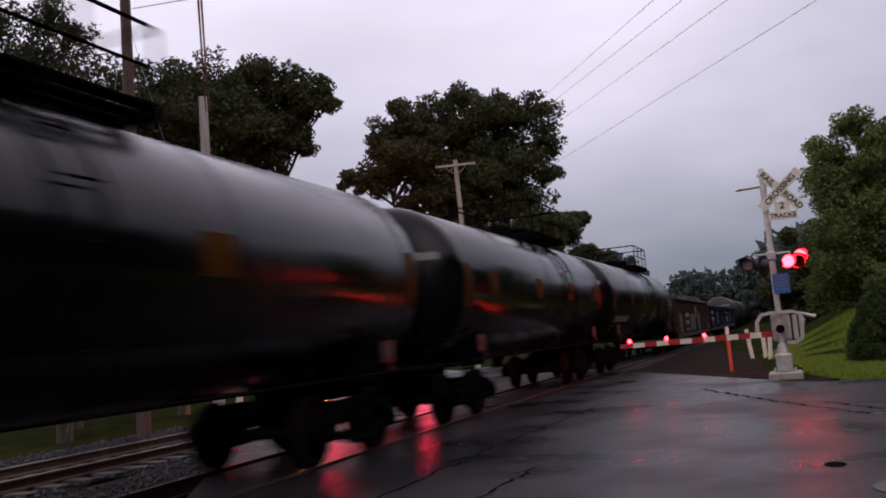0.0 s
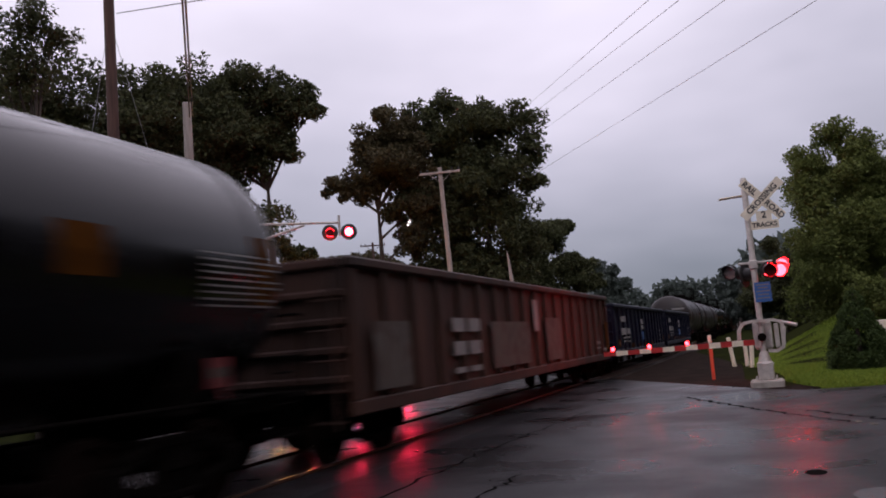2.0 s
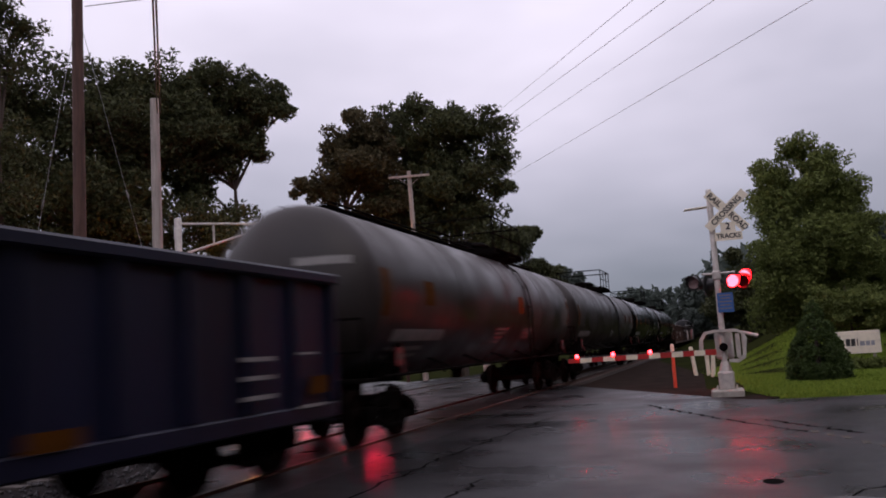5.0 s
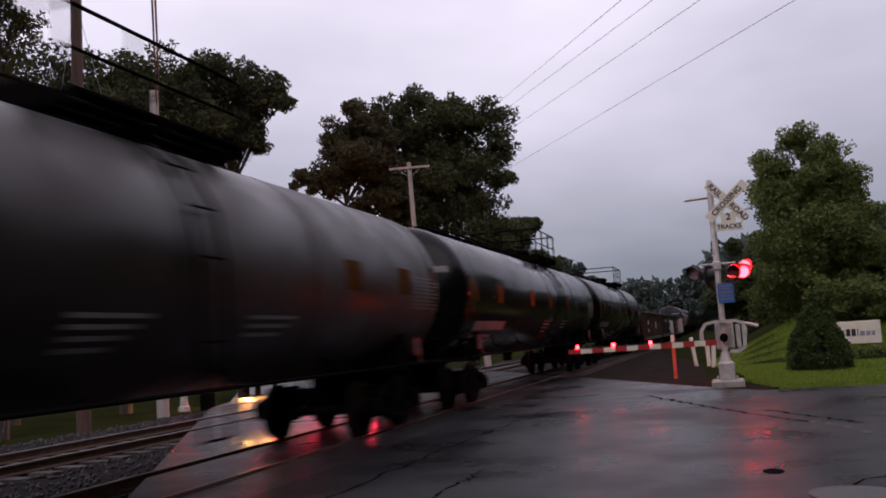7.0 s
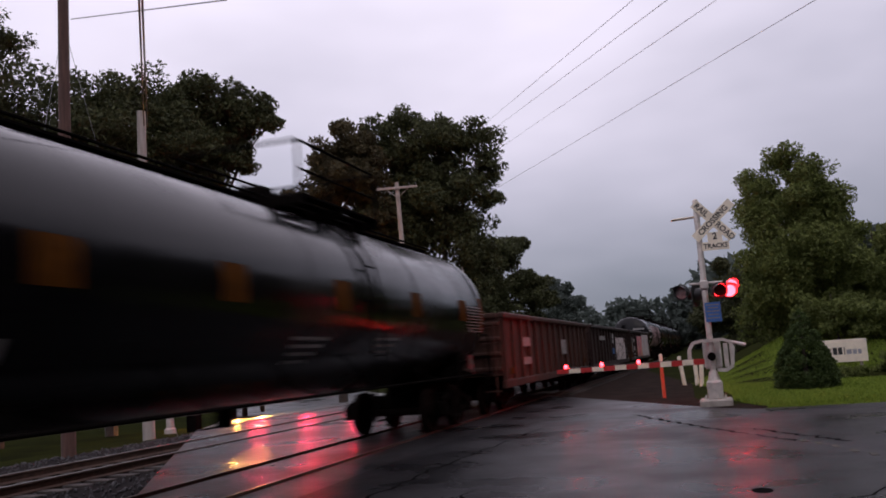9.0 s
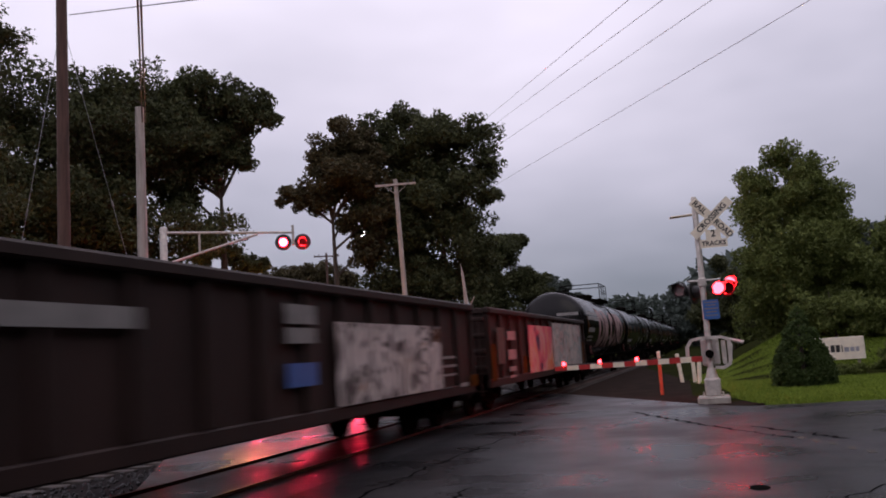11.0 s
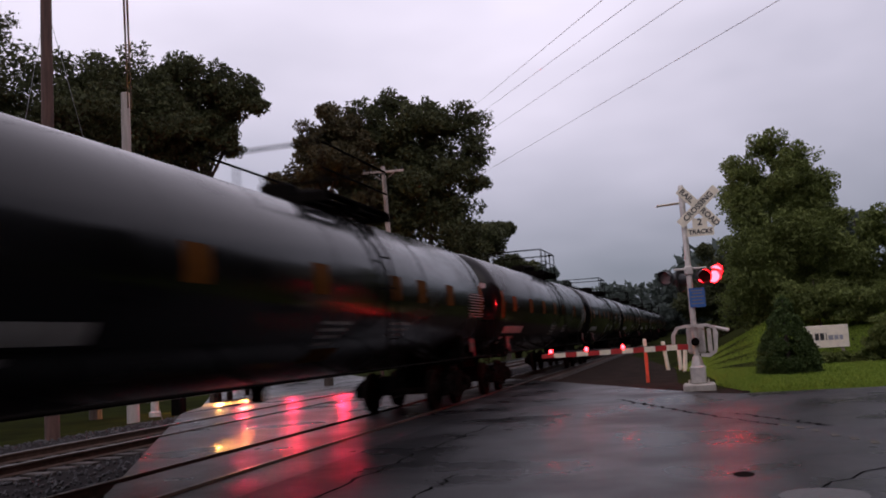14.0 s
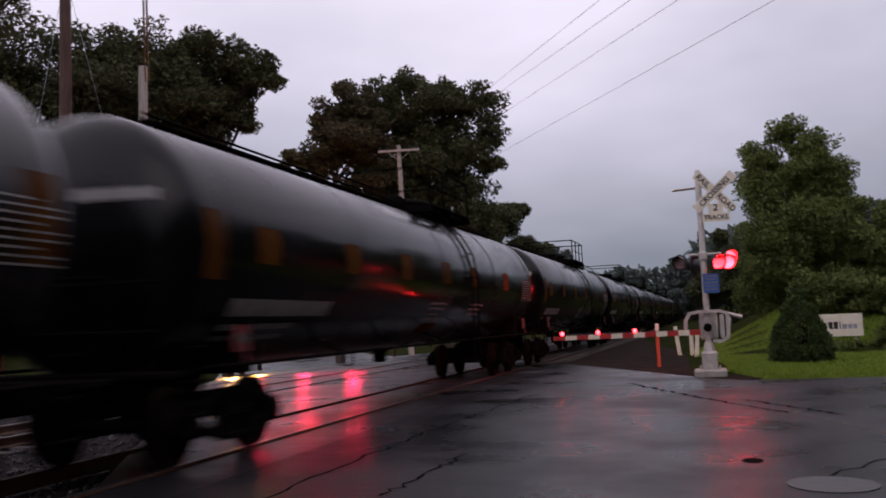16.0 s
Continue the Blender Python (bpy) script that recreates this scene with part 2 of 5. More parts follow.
M_GRAF_TEAL = graffiti("grey_teal_graffiti_paint", ((0.05, 0.045, 0.045), (0.4, 0.28, 0.26), (0.2, 0.24, 0.23), (0.44, 0.37, 0.35), (0.36, 0.27, 0.25), (0.1, 0.07, 0.07)), 1.5, 11.0)
M_ASPHALT = wet_asphalt("wet_asphalt", 0.2, 0.5, 0.09, 0.3)
M_CROSSING = wet_asphalt("wet_crossing_asphalt", 0.24, 0.48, 0.42, 1.0, 16.0)
M_TAR = material("crack_tar", (0.006, 0.006, 0.006), 0.95, 0, 0.3, 6, shine=0.05)
M_IRON = material("manhole_iron", (0.03, 0.029, 0.028), 0.55, 0.0, 0.4, 12, 0.4)
M_YELLOW = material("worn_yellow_paint", (0.045, 0.035, 0.018), 0.8, 0, 0.6, 9, dark=(0.02, 0.019, 0.017), spread=0.3)


# ---- mesh helpers ----
def mesh_of(name, bm, mat, smooth=False):
    me = bpy.data.meshes.new(name)
    bm.to_mesh(me)
    bm.free()
    me.materials.append(mat)
    if smooth:
        me.shade_smooth()
        me.set_sharp_from_angle(angle=radians(40))
    return me


def part(name, bm, mat, parent, label="", smooth=False):
    """Links a bmesh, or a mesh shared with others, as one mesh object under a thing or a part."""
    me = bm if isinstance(bm, bpy.types.Mesh) else mesh_of(name, bm, mat, smooth)
    ob = new(name, me)
    ob.parent = parent
    if label:
        tagged(ob, label)
    return ob


def thing(name, label, category, group="", kind="", at=None):
    ob = new(name)
    ob.empty_display_size = 0.2
    if at is not None:
        ob.matrix_world = at
    return tagged(ob, label, category, group, kind)


def solid(name, bm, mat, label="", category="", group="", kind="", smooth=False):
    return tagged(new(name, mesh_of(name, bm, mat, smooth)), label, category, group, kind)


def box(bm, c, s, bevel=0.0, m=None):
    mat = Matrix.LocRotScale(c, None, s)
    made = bmesh.ops.create_cube(bm, size=1.0, matrix=(m @ mat) if m is not None else mat)
    if bevel:
        edges = {e for v in made["verts"] for e in v.link_edges}
        bmesh.ops.bevel(bm, geom=list(edges), offset=bevel, segments=1, affect="EDGES")
    return bm


def rod(bm, a, b, r0, r1=None, seg=10):
    """A round bar, tapered if r1 is given, from a to b."""
    a, b = Vector(a), Vector(b)
    d = b - a
    m = Matrix.Translation((a + b) / 2) @ d.to_track_quat("Z", "Y").to_matrix().to_4x4()
    bmesh.ops.create_cone(bm, cap_ends=True, segments=seg, radius1=r0, radius2=r0 if r1 is None else r1, depth=d.length, matrix=m)
    return bm


def lathe(bm, profile, seg=32, m=Matrix()):
    """Turns (radius, along) pairs round the z axis; m places the result."""
    rings = []
    for r, h in profile:
        rings.append([bm.verts.new(m @ Vector((r * math.cos(k * math.tau / seg), r * math.sin(k * math.tau / seg), h))) for k in range(seg)])
    for p, q in zip(rings, rings[1:]):
        for k in range(seg):
            bm.faces.new((p[k], p[(k + 1) % seg], q[(k + 1) % seg], q[k]))
    bm.faces.new(rings[0][::-1])
    bm.faces.new(rings[-1])
    return bm


def slab(bm, corners, low, high):
    """A flat plate over a polygon."""
    up = [bm.verts.new((x, y, high)) for x, y in corners]
    dn = [bm.verts.new((x, y, low)) for x, y in corners]
    bm.faces.new(up)
    bm.faces.new(dn[::-1])
    k = len(corners)
    for i in range(k):
        bm.faces.new((up[i], dn[i], dn[(i + 1) % k], up[(i + 1) % k]))
    bmesh.ops.recalc_face_normals(bm, faces=bm.faces)
    return bm


def tube(bm, pts, r):
    """One bent bar of square section through points that lie in an x-z plane."""
    last = None
    for i, p in enumerate(pts):
        d = (pts[min(i + 1, len(pts) - 1)] - pts[max(i - 1, 0)]).normalized()
        side = Vector((0, 1, 0))
        up = d.cross(side).normalized()
        ring = [bm.verts.new(p + (side * a + up * b) * r) for a, b in ((1, 1), (-1, 1), (-1, -1), (1, -1))]
        if last:
            for k in range(4):
                bm.faces.new((last[k], last[(k + 1) % 4], ring[(k + 1) % 4], ring[k]))
        else:
            bm.faces.new(ring[::-1])
        last = ring
    bm.faces.new(last)
    bmesh.ops.recalc_face_normals(bm, faces=bm.faces)
    return bm


ALONG_Y = Matrix.Rotation(radians(-90), 4, "X")

# ---- the ground ----
TRACK_A, TRACK_B = -6.6, -11.35
SKEW = 1.733   # the road crosses the tracks aslant: y grows by this as x falls


def road_near(x):
    return 10.0 - SKEW * (x + 7.5)


def road_far(x):
    return 20.6 - SKEW * x


def kerb(x):
    """Where the road meets the lawn."""
    return 19.95 + 0.06 * x if x > 0.3 else 20.6


def land(x, y):
    """Height of the open ground."""
    z = -0.22
    if x < -15.5:
        z -= min(0.75, (-15.5 - x) * 0.09)
    rise = y - kerb(x)
    if x > -1.5 and rise > 0:
        z += (0.2 * min(1.0, rise) + 0.02 * min(rise, 6.0)) * min(1.0, (x + 1.5) / 1.2)
        z += 0.125 * max(0.0, min(8.0, y - 28.6)) * max(0.0, min(1.6, (x + 0.2) / 2.0))
    if y > 90:
        z += (y - 90) * 0.012
    return z


def build_ground():
    bm = bmesh.new()
    xs = [-900, -500, -300, -200, -140, -100, -70] + [-50 + 2 * k for k in range(41)] + [45, 70, 100, 150, 250, 400, 900]
    ys = [-400, -200, -100, -50, -20] + [-10 + 2 * k for k in range(51)] + [100, 120, 150, 200, 300, 450, 700, 1200]
    grid = [[bm.verts.new((x, y, land(x, y))) for x in xs] for y in ys]
    for j in range(len(ys) - 1):
        for i in range(len(xs) - 1):
            bm.faces.new((grid[j][i], grid[j][i + 1], grid[j + 1][i + 1], grid[j + 1][i]))
    solid("ground", bm, M_GROUND, "damp ground of grass and earth", "ground", kind="structure", smooth=True)


build_ground()


def build_road():
    edge = TRACK_A + 1.75
    bm = slab(bmesh.new(), [(edge, -40), (70, -40), (70, 24.2), (0.6, 19.98), (0, 20.6), (edge, road_far(edge))], -0.3, -0.02)
    road = solid("road", bm, M_ASPHALT, "wet patched asphalt road shining after rain", "road", kind="structure")
    # the strips of paving between and beside the rails, with gaps for the wheel flanges
    g = 0.7525
    cuts = [(edge - 0.003, TRACK_A + g + 0.08), (TRACK_A + g - 0.15, TRACK_A - g + 0.15),
            (TRACK_A - g - 0.08, TRACK_B + g + 0.08), (TRACK_B + g - 0.15, TRACK_B - g + 0.15), (TRACK_B - g - 0.08, -14.2)]
    for a, b in cuts:
        bm = slab(bmesh.new(), [(a, road_near(a)), (a, road_far(a)), (b, road_far(b)), (b, road_near(b))], -0.25, -0.032)
        part("crossing_panel", bm, M_CROSSING, road)
    # beyond the tracks the road dips
    bm = bmesh.new()
    last = None
    for x in (-14.203, -15.6, -18, -22, -27, -33, -40, -60):
        z = -0.02 - min(0.78, (-14.2 - x) * 0.085) if x < -14.2 else -0.02
        pair = [bm.verts.new((x, road_near(x), z)), bm.verts.new((x, road_far(x), z))]
        if last:
            bm.faces.new((last[0], last[1], pair[1], pair[0]))
        last = pair
    made = bmesh.ops.extrude_face_region(bm, geom=list(bm.faces))
    bmesh.ops.translate(bm, vec=(0, 0, -0.3), verts=[v for v in made["geom"] if isinstance(v, bmesh.types.BMVert)])
    bmesh.ops.recalc_face_normals(bm, faces=bm.faces)
    part("road_beyond", bm, M_CROSSING, road)
    return road


ROAD = build_road()


def build_shoulder():
    """Bare damp gravel between the signal and the tracks, and round the signal's foot."""
    bm = slab(bmesh.new(), [(0.6, 20.0), (0.95, 20.6), (0.3, 24.0), (-1.0, 34.0), (-4.84, 60.0), (-4.84, 29.05), (-0.02, 20.63)], -0.3, -0.024)
    solid("shoulder", bm, M_DIRT, "damp brown gravel shoulder beside the track", "shoulder", kind="structure")
    # tarred seams, a sunken cover and a dip painted as a flat dark disc
    for k, (a, b, w) in enumerate((((-1.9, 19.8), (-0.27, 16.0), 0.1), ((-0.27, 16.0), (0.95, 13.5), 0.09), ((0.4, 15.6), (1.6, 13.2), 0.1), ((-3.9, 6.0), (-3.87, 11.5), 0.06), ((-3.87, 11.5), (-3.5, 17.5), 0.05),
                                   ((-2.84, 7.2), (-2.8, 9.6), 0.05), ((0.6, 8.0), (3.4, 12.2), 0.03))):
        rng = random.Random(k)
        a, b = Vector(a), Vector(b)
        side = Vector((b.y - a.y, a.x - b.x)).normalized()
        bm = bmesh.new()
        last = None
        for j in range(25):
            p = a.lerp(b, j / 24) + side * rng.gauss(0, 0.035)
            h = w * rng.uniform(0.3, 1.0) / 2
            pair = [bm.verts.new((*(p - side * h), -0.0165)), bm.verts.new((*(p + side * h), -0.0165))]
            if last:
                bm.faces.new((last[0], last[1], pair[1], pair[0]))
            last = pair
        bmesh.ops.recalc_face_normals(bm, faces=bm.faces)
        part("tar_seam", bm, M_TAR, ROAD, "black tar in a crack")
    bm = lathe(bmesh.new(), [(0.36, -0.018), (0.36, -0.012), (0.34, -0.011), (0.02, -0.011)], 28, Matrix.Translation((0.87, 8.0, 0)))
    part("manhole_cover", bm, M_IRON, ROAD, "round worn manhole cover")
    bm = lathe(bmesh.new(), [(0.17, -0.018), (0.16, -0.0155), (0.02, -0.0155)], 20, Matrix.Translation((0.29, 9.22, 0)) @ Matrix.Diagonal((0.6, 1.0, 1, 1)))
    part("hollow", bm, M_TAR, ROAD, "flat dark disc painted as a dip in the asphalt")
    for k in range(7):
        bm = box(bmesh.new(), (1.05 + k * 0.16, 13.5 - k * 0.45 + (k % 3) * 0.05, -0.017), (0.09, 0.28, 0.004), 0, None)
        part("faded_marking", bm, M_YELLOW, ROAD, "worn yellow road paint")


build_shoulder()


# ---- the tracks ----
def rail_mesh(x):
    """One rail: foot, web and head."""
    sec = [(-0.075, -0.17), (0.075, -0.17), (0.075, -0.155), (0.012, -0.13), (0.012, -0.045), (0.036, -0.035), (0.036, -0.006),
           (0.028, 0.0), (-0.028, 0.0), (-0.036, -0.006), (-0.036, -0.035), (-0.012, -0.045), (-0.012, -0.13), (-0.075, -0.155)]
    bm = bmesh.new()
    rings = [[bm.verts.new((x + a, y, z)) for a, z in sec] for y in (-60, 420)]
    k = len(sec)
    for i in range(k):
        bm.faces.new((rings[0][i], rings[0][(i + 1) % k], rings[1][(i + 1) % k], rings[1][i]))
    bmesh.ops.recalc_face_normals(bm, faces=bm.faces)
    return bm


def build_track(name, x):
    track = thing(name, "railway track with worn rails and tarred ties on ballast", "track", kind="structure", at=pose(0, 0, 0))
    for s in (-1, 1):
        rail = part("rail", rail_mesh(x + s * 0.7525), M_RAILSIDE, track, "steel rail with a polished head")
        rail.data.materials.append(M_STEEL)
        for f in rail.data.polygons:
            if f.center.z > -0.004:
                f.material_index = 1
    tie = mesh_of("tie", box(bmesh.new(), (0, 0, 0), (2.6, 0.23, 0.16), 0.012), M_TIE)
    y = 1.0
    while y < 75:
        if not (road_near(x) - 1 < y < road_far(x) + 1):
            o = part("tie", tie, None, track)
            o.location = (x + random.uniform(-0.04, 0.04), y, -0.245)
            o.rotation_euler.z = random.uniform(-0.02, 0.02)
        y += 0.56
    return track


build_track("track_1", TRACK_A)
build_track("track_2", TRACK_B)


def build_ballast():
    bm = bmesh.new()
    slab(bm, [(-15.3, -60), (-4.853, -60), (-4.853, 420), (-15.3, 420)], -0.7, -0.215)
    solid("ballast_bed", bm, M_BED, "bed of grey crushed stone under the tracks", "ballast", kind="structure")
    # loose stones where one sees them singly
    verts, faces = [], []
    base = bmesh.new()
    bmesh.ops.create_icosphere(base, subdivisions=1, radius=1.0)
    bv, bf = [v.co.copy() for v in base.verts], [[v.index for v in f.verts] for f in base.faces]
    base.free()
    rng = random.Random(4)
    for _ in range(12000):
        x = rng.uniform(-15.2, -4.95)
        y = rng.uniform(3.0, 30.0) if rng.random() < 0.7 else rng.uniform(28, 60)
        if road_near(x) - 0.1 < y < road_far(x) + 0.1:
            continue
        r = rng.uniform(0.022, 0.045)
        q = Euler((rng.random() * 6, rng.random() * 6, rng.random() * 6)).to_matrix()
        c = Vector((x, y, -0.21 + r * 0.4))
        k = len(verts)
        sx, sy, sz = rng.uniform(0.7, 1.2), rng.uniform(0.7, 1.2), rng.uniform(0.5, 0.9)
        verts += [c + q @ Vector((v.x * sx, v.y * sy, v.z * sz)) * r for v in bv]
        faces += [[k + i for i in f] for f in bf]
    me = bpy.data.meshes.new("ballast_stones")
    me.from_pydata(verts, [], faces)
    me.materials.append(M_STONE)
    tagged(new("ballast_stones", me), "loose grey crushed stones between the ties", "ballast", kind="stuff")


build_ballast()

# ---- the train ----
SPEED = 17.75
WHEEL_R = 0.44
PY = 2.0   # the top platform stands behind the middle of a tank car


def truck_parts(parent, y):
    """A two-axle truck: bolster, two cast side frames with springs, two wheelsets."""
    bm = bmesh.new()
    box(bm, (0, 0, 0.62), (2.2, 0.36, 0.3), 0.03)
    truck = part("truck", bm, M_UNDER, parent, "dirty cast-steel truck")
    truck.location = (0, y, 0)
    for s in (-1, 1):
        bm = bmesh.new()
        x = s * 1.02
        for a in (-1, 1):
            box(bm, (x, a * 0.89, 0.47), (0.2, 0.3, 0.3), 0.04)
            rod(bm, (x, a * 0.85, 0.6), (x, a * 0.3, 0.72), 0.09, 0.09, 6)
            rod(bm, (x, a * 0.8, 0.4), (x, a * 0.25, 0.28), 0.07, 0.07, 6)
            box(bm, (x, a * 0.27, 0.5), (0.15, 0.1, 0.5), 0.02)
            rod(bm, (x - s * 0.02, a * 0.89, 0.47), (x + s * 0.13, a * 0.89, 0.47), 0.11, 0.09, 10)
        box(bm, (x, 0, 0.76), (0.17, 0.75, 0.11), 0.02)
        box(bm, (x, 0, 0.25), (0.17, 0.6, 0.08), 0.02)
        part("side_frame", bm, M_UNDER, truck)
        for k in (-0.12, 0.0, 0.12):
            bm = rod(bmesh.new(), (x, k, 0.29), (x, k, 0.68), 0.055, 0.055, 8)
            part("spring", bm, M_UNDER, truck)
    for a in (-1, 1):
        bm = bmesh.new()
        rod(bm, (-1.0, 0, 0), (1.0, 0, 0), 0.08, 0.08, 10)
        for s in (-1, 1):
            m = Matrix.Rotation(radians(90 * s), 4, "Y")
            lathe(bm, [(0.12, 0.66), (0.34, 0.69), (0.36, 0.67), (WHEEL_R + 0.025, 0.685), (WHEEL_R + 0.025, 0.71), (WHEEL_R, 0.725),
                       (WHEEL_R - 0.004, 0.815), (0.38, 0.82), (0.36, 0.77), (0.16, 0.75), (0.14, 0.84), (0.1, 0.84)], 28, m)
        w = part("wheelset", bm, M_WHEEL, truck, smooth=True)
        w.location = (0, a * 0.89, WHEEL_R)
    return truck


def coupler(parent, y, s):
    bm = bmesh.new()
    box(bm, (0, y - s * 0.25, 0.87), (0.14, 0.6, 0.17), 0.02)
    box(bm, (0.03, y - s * 0.02, 0.87), (0.3, 0.2, 0.28), 0.05)
    part("coupler", bm, M_UNDER, parent)


def ladder(bm, x, y0, y1, z0, z1, rungs, r=0.018):
    for y in (y0, y1):
        rod(bm, (x, y, z0), (x, y, z1), r, r, 6)
    for k in range(rungs):
        z = z0 + (z1 - z0) * (k + 0.5) / rungs
        rod(bm, (x, y0, z), (x, y1, z), r * 0.8, r * 0.8, 6)


def on_tank(y, z, lift, axis, radius):
    """A place on the side of the tank that faces the road, at the height z."""
    h = max(-0.98, min(0.98, (z - axis) / radius))
    return Vector(((radius + lift) * math.sqrt(1 - h * h), y, axis + (radius + lift) * h))


def tank_patch(parent, name, y0, y1, z0, z1, mat, axis, radius, lean=0.0, label=""):
    """Paint or reflector foil that lies on the curved shell."""
    bm = bmesh.new()
    cols, rows_ = 3, 4
    for lift in (0.004,):
        g = [[bm.verts.new(on_tank(y0 + (y1 - y0) * i / cols + lean * j / rows_, z0 + (z1 - z0) * j / rows_, lift, axis, radius)) for i in range(cols + 1)] for j in range(rows_ + 1)]
        for j in range(rows_):
            for i in range(cols):
                bm.faces.new((g[j][i], g[j][i + 1], g[j + 1][i + 1], g[j + 1][i]))
    bmesh.ops.recalc_face_normals(bm, faces=bm.faces)
    return part(name, bm, mat, parent, label)


def tank_car(length, mat, label, axis=2.47, radius=1.5, marks=0, patches=(), board=False):
    """A tank car at the origin, y along the train; it runs towards -y."""
    car = thing("tank_car", label, "tank car", "cars of the freight train", at=pose(0, 0, 0))
    half = length / 2 - 0.5
    prof = []
    for k in range(9):
        a = radians(90 * k / 8)
        prof.append((max(0.02, radius * math.sin(a)), -half + 0.6 * (1 - math.cos(a))))
    prof += [(r, -h) for r, h in prof[::-1]]
    bm = lathe(bmesh.new(), prof, 56, Matrix.Translation((0, 0, axis)) @ ALONG_Y)
    bmesh.ops.recalc_face_normals(bm, faces=bm.faces)
    tank = part("tank", bm, mat, car, smooth=True)
    # weld bands round the shell
    for k in range(-2, 3):
        y = k * (half - 0.7) / 2.05
        bm = bmesh.new()
        lathe(bm, [(radius - 0.02, y - 0.035), (radius + 0.006, y - 0.03), (radius + 0.006, y + 0.03), (radius - 0.02, y + 0.035)], 56, Matrix.Translation((0, 0, axis)) @ ALONG_Y)
        part("weld_band", bm, mat, tank, smooth=True)
    # stub sills, end platforms and saddles
    for s in (-1, 1):
        yb = s * (length / 2 - 2.35)
        bm = bmesh.new()
        box(bm, (0, s * (length / 2 - 1.55), 0.9), (0.62, 2.6, 0.3), 0.03)
        part("stub_sill", bm, M_UNDER, car)
        bm = bmesh.new()
        box(bm, (0, yb, 1.15), (2.5, 0.34, 0.34), 0.03)
        for sx in (-1, 1):
            box(bm, (sx * 1.0, yb, 1.42), (0.5, 0.3, 0.44), 0.03)
        part("saddle", bm, M_UNDER, car)
        bm = bmesh.new()
        box(bm, (0, s * (length / 2 - 0.62), 1.06), (2.9, 0.55, 0.06), 0.01)
        part("end_platform", bm, M_UNDER, car)
        bm = bmesh.new()
        yr = s * (length / 2 - 0.4)
        for x in (-1.4, -0.5, 0.5, 1.4):
            rod(bm, (x, yr, 1.06), (x, yr, 2.0), 0.02, 0.02, 6)
        rod(bm, (-1.4, yr, 2.0), (1.4, yr, 2.0), 0.02, 0.02, 6)
        rod(bm, (-1.4, yr, 1.5), (1.4, yr, 1.5), 0.02, 0.02, 6)
        part("end_railing", bm, M_UNDER, car)
        for sx in (-1, 1):
            bm = bmesh.new()
            ladder(bm, sx * 1.46, s * (length / 2 - 1.15), s * (length / 2 - 0.75), 0.45, 1.5, 3)
            part("corner_step", bm, M_UNDER, car)
        truck_parts(car, yb)
        coupler(car, s * (length / 2 - 0.02), s)
    # grab rails along both sides
    for sx in (-1, 1):
        bm = bmesh.new()
        rod(bm, (sx * 1.47, -length / 2 + 1.0, 1.1), (sx * 1.47, length / 2 - 1.0, 1.1), 0.022, 0.022, 8)
        for k in range(7):
            y = -length / 2 + 2.2 + k * (length - 4.4) / 6
            rod(bm, (sx * 1.47, y, 1.1), (sx * 0.95, y, 1.32), 0.022, 0.022, 6)
        part("side_rail", bm, M_UNDER, car)
    # bottom outlet
    bm = bmesh.new()
    lathe(bm, [(0.1, 0.74), (0.14, 0.76), (0.14, 0.92), (0.22, 1.02)], 16)
    part("bottom_outlet", bm, M_UNDER, car)
    # top platform with railing round the manway
    top = axis + radius
    lp = 1.5
    bm = bmesh.new()
    for y in (-lp, 0, lp):
        box(bm, (0, PY + y, top - 0.05), (2.2, 0.08, 0.14))
    box(bm, (0, PY, top - 0.02), (0.1, 2 * lp, 0.07))
    plat = part("top_platform", bm, M_UNDER, car)
    slat = mesh_of("slat", box(bmesh.new(), (0, 0, 0), (0.2, 2 * lp, 0.03)), M_UNDER)
    for k in range(8):
        part("slat", slat, None, plat).location = (-0.98 + k * 0.28, PY, top + 0.037)
    bm = bmesh.new()
    rt = top + 0.85
    for x in (-1.05, 1.05):
        for y in (PY - lp, PY - lp / 3, PY + lp / 3, PY + lp):
            rod(bm, (x, y, top), (x, y, rt), 0.024, 0.024, 6)
        rod(bm, (x, PY - lp, rt), (x, PY + lp, rt), 0.024, 0.024, 6)
        rod(bm, (x, PY - lp, top + 0.42), (x, PY + lp, top + 0.42), 0.02, 0.02, 6)
    for y in (PY - lp, PY + lp):
        rod(bm, (-1.05, y, rt), (1.05, y, rt), 0.024, 0.024, 6)
    part("railing", bm, M_UNDER, plat)
    bm = bmesh.new()
    lathe(bm, [(0.42, top - 0.1), (0.42, top + 0.26), (0.47, top + 0.27), (0.47, top + 0.31), (0.3, top + 0.4), (0.05, top + 0.42)], 20, Matrix.Translation((0, PY + 0.2, 0)))
    part("manway", bm, M_UNDER, car, smooth=True)
    bm = bmesh.new()
    box(bm, (0, PY - 0.95, top + 0.17), (0.5, 0.5, 0.34), 0.05)
    part("valve_housing", bm, M_UNDER, car)
    for sx in (-1, 1):
        side = None
        for y in (PY - 0.25, PY + 0.25):
            pts = [Vector((sx * 1.56 if k < 3 else sx * (radius + 0.07) * math.cos(radians(a)), y, 0.6 + k * 0.5 if k < 3 else axis + (radius + 0.07) * math.sin(radians(a))))
                   for k, a in ((0, 0), (1, 0), (2, 0), (3, 0), (4, 20), (5, 40), (6, 60), (7, 75))]
            rail = part("side_ladder" if side is None else "ladder_rail", tube(bmesh.new(), pts, 0.016), M_UNDER, car if side is None else side)
            side = side or rail
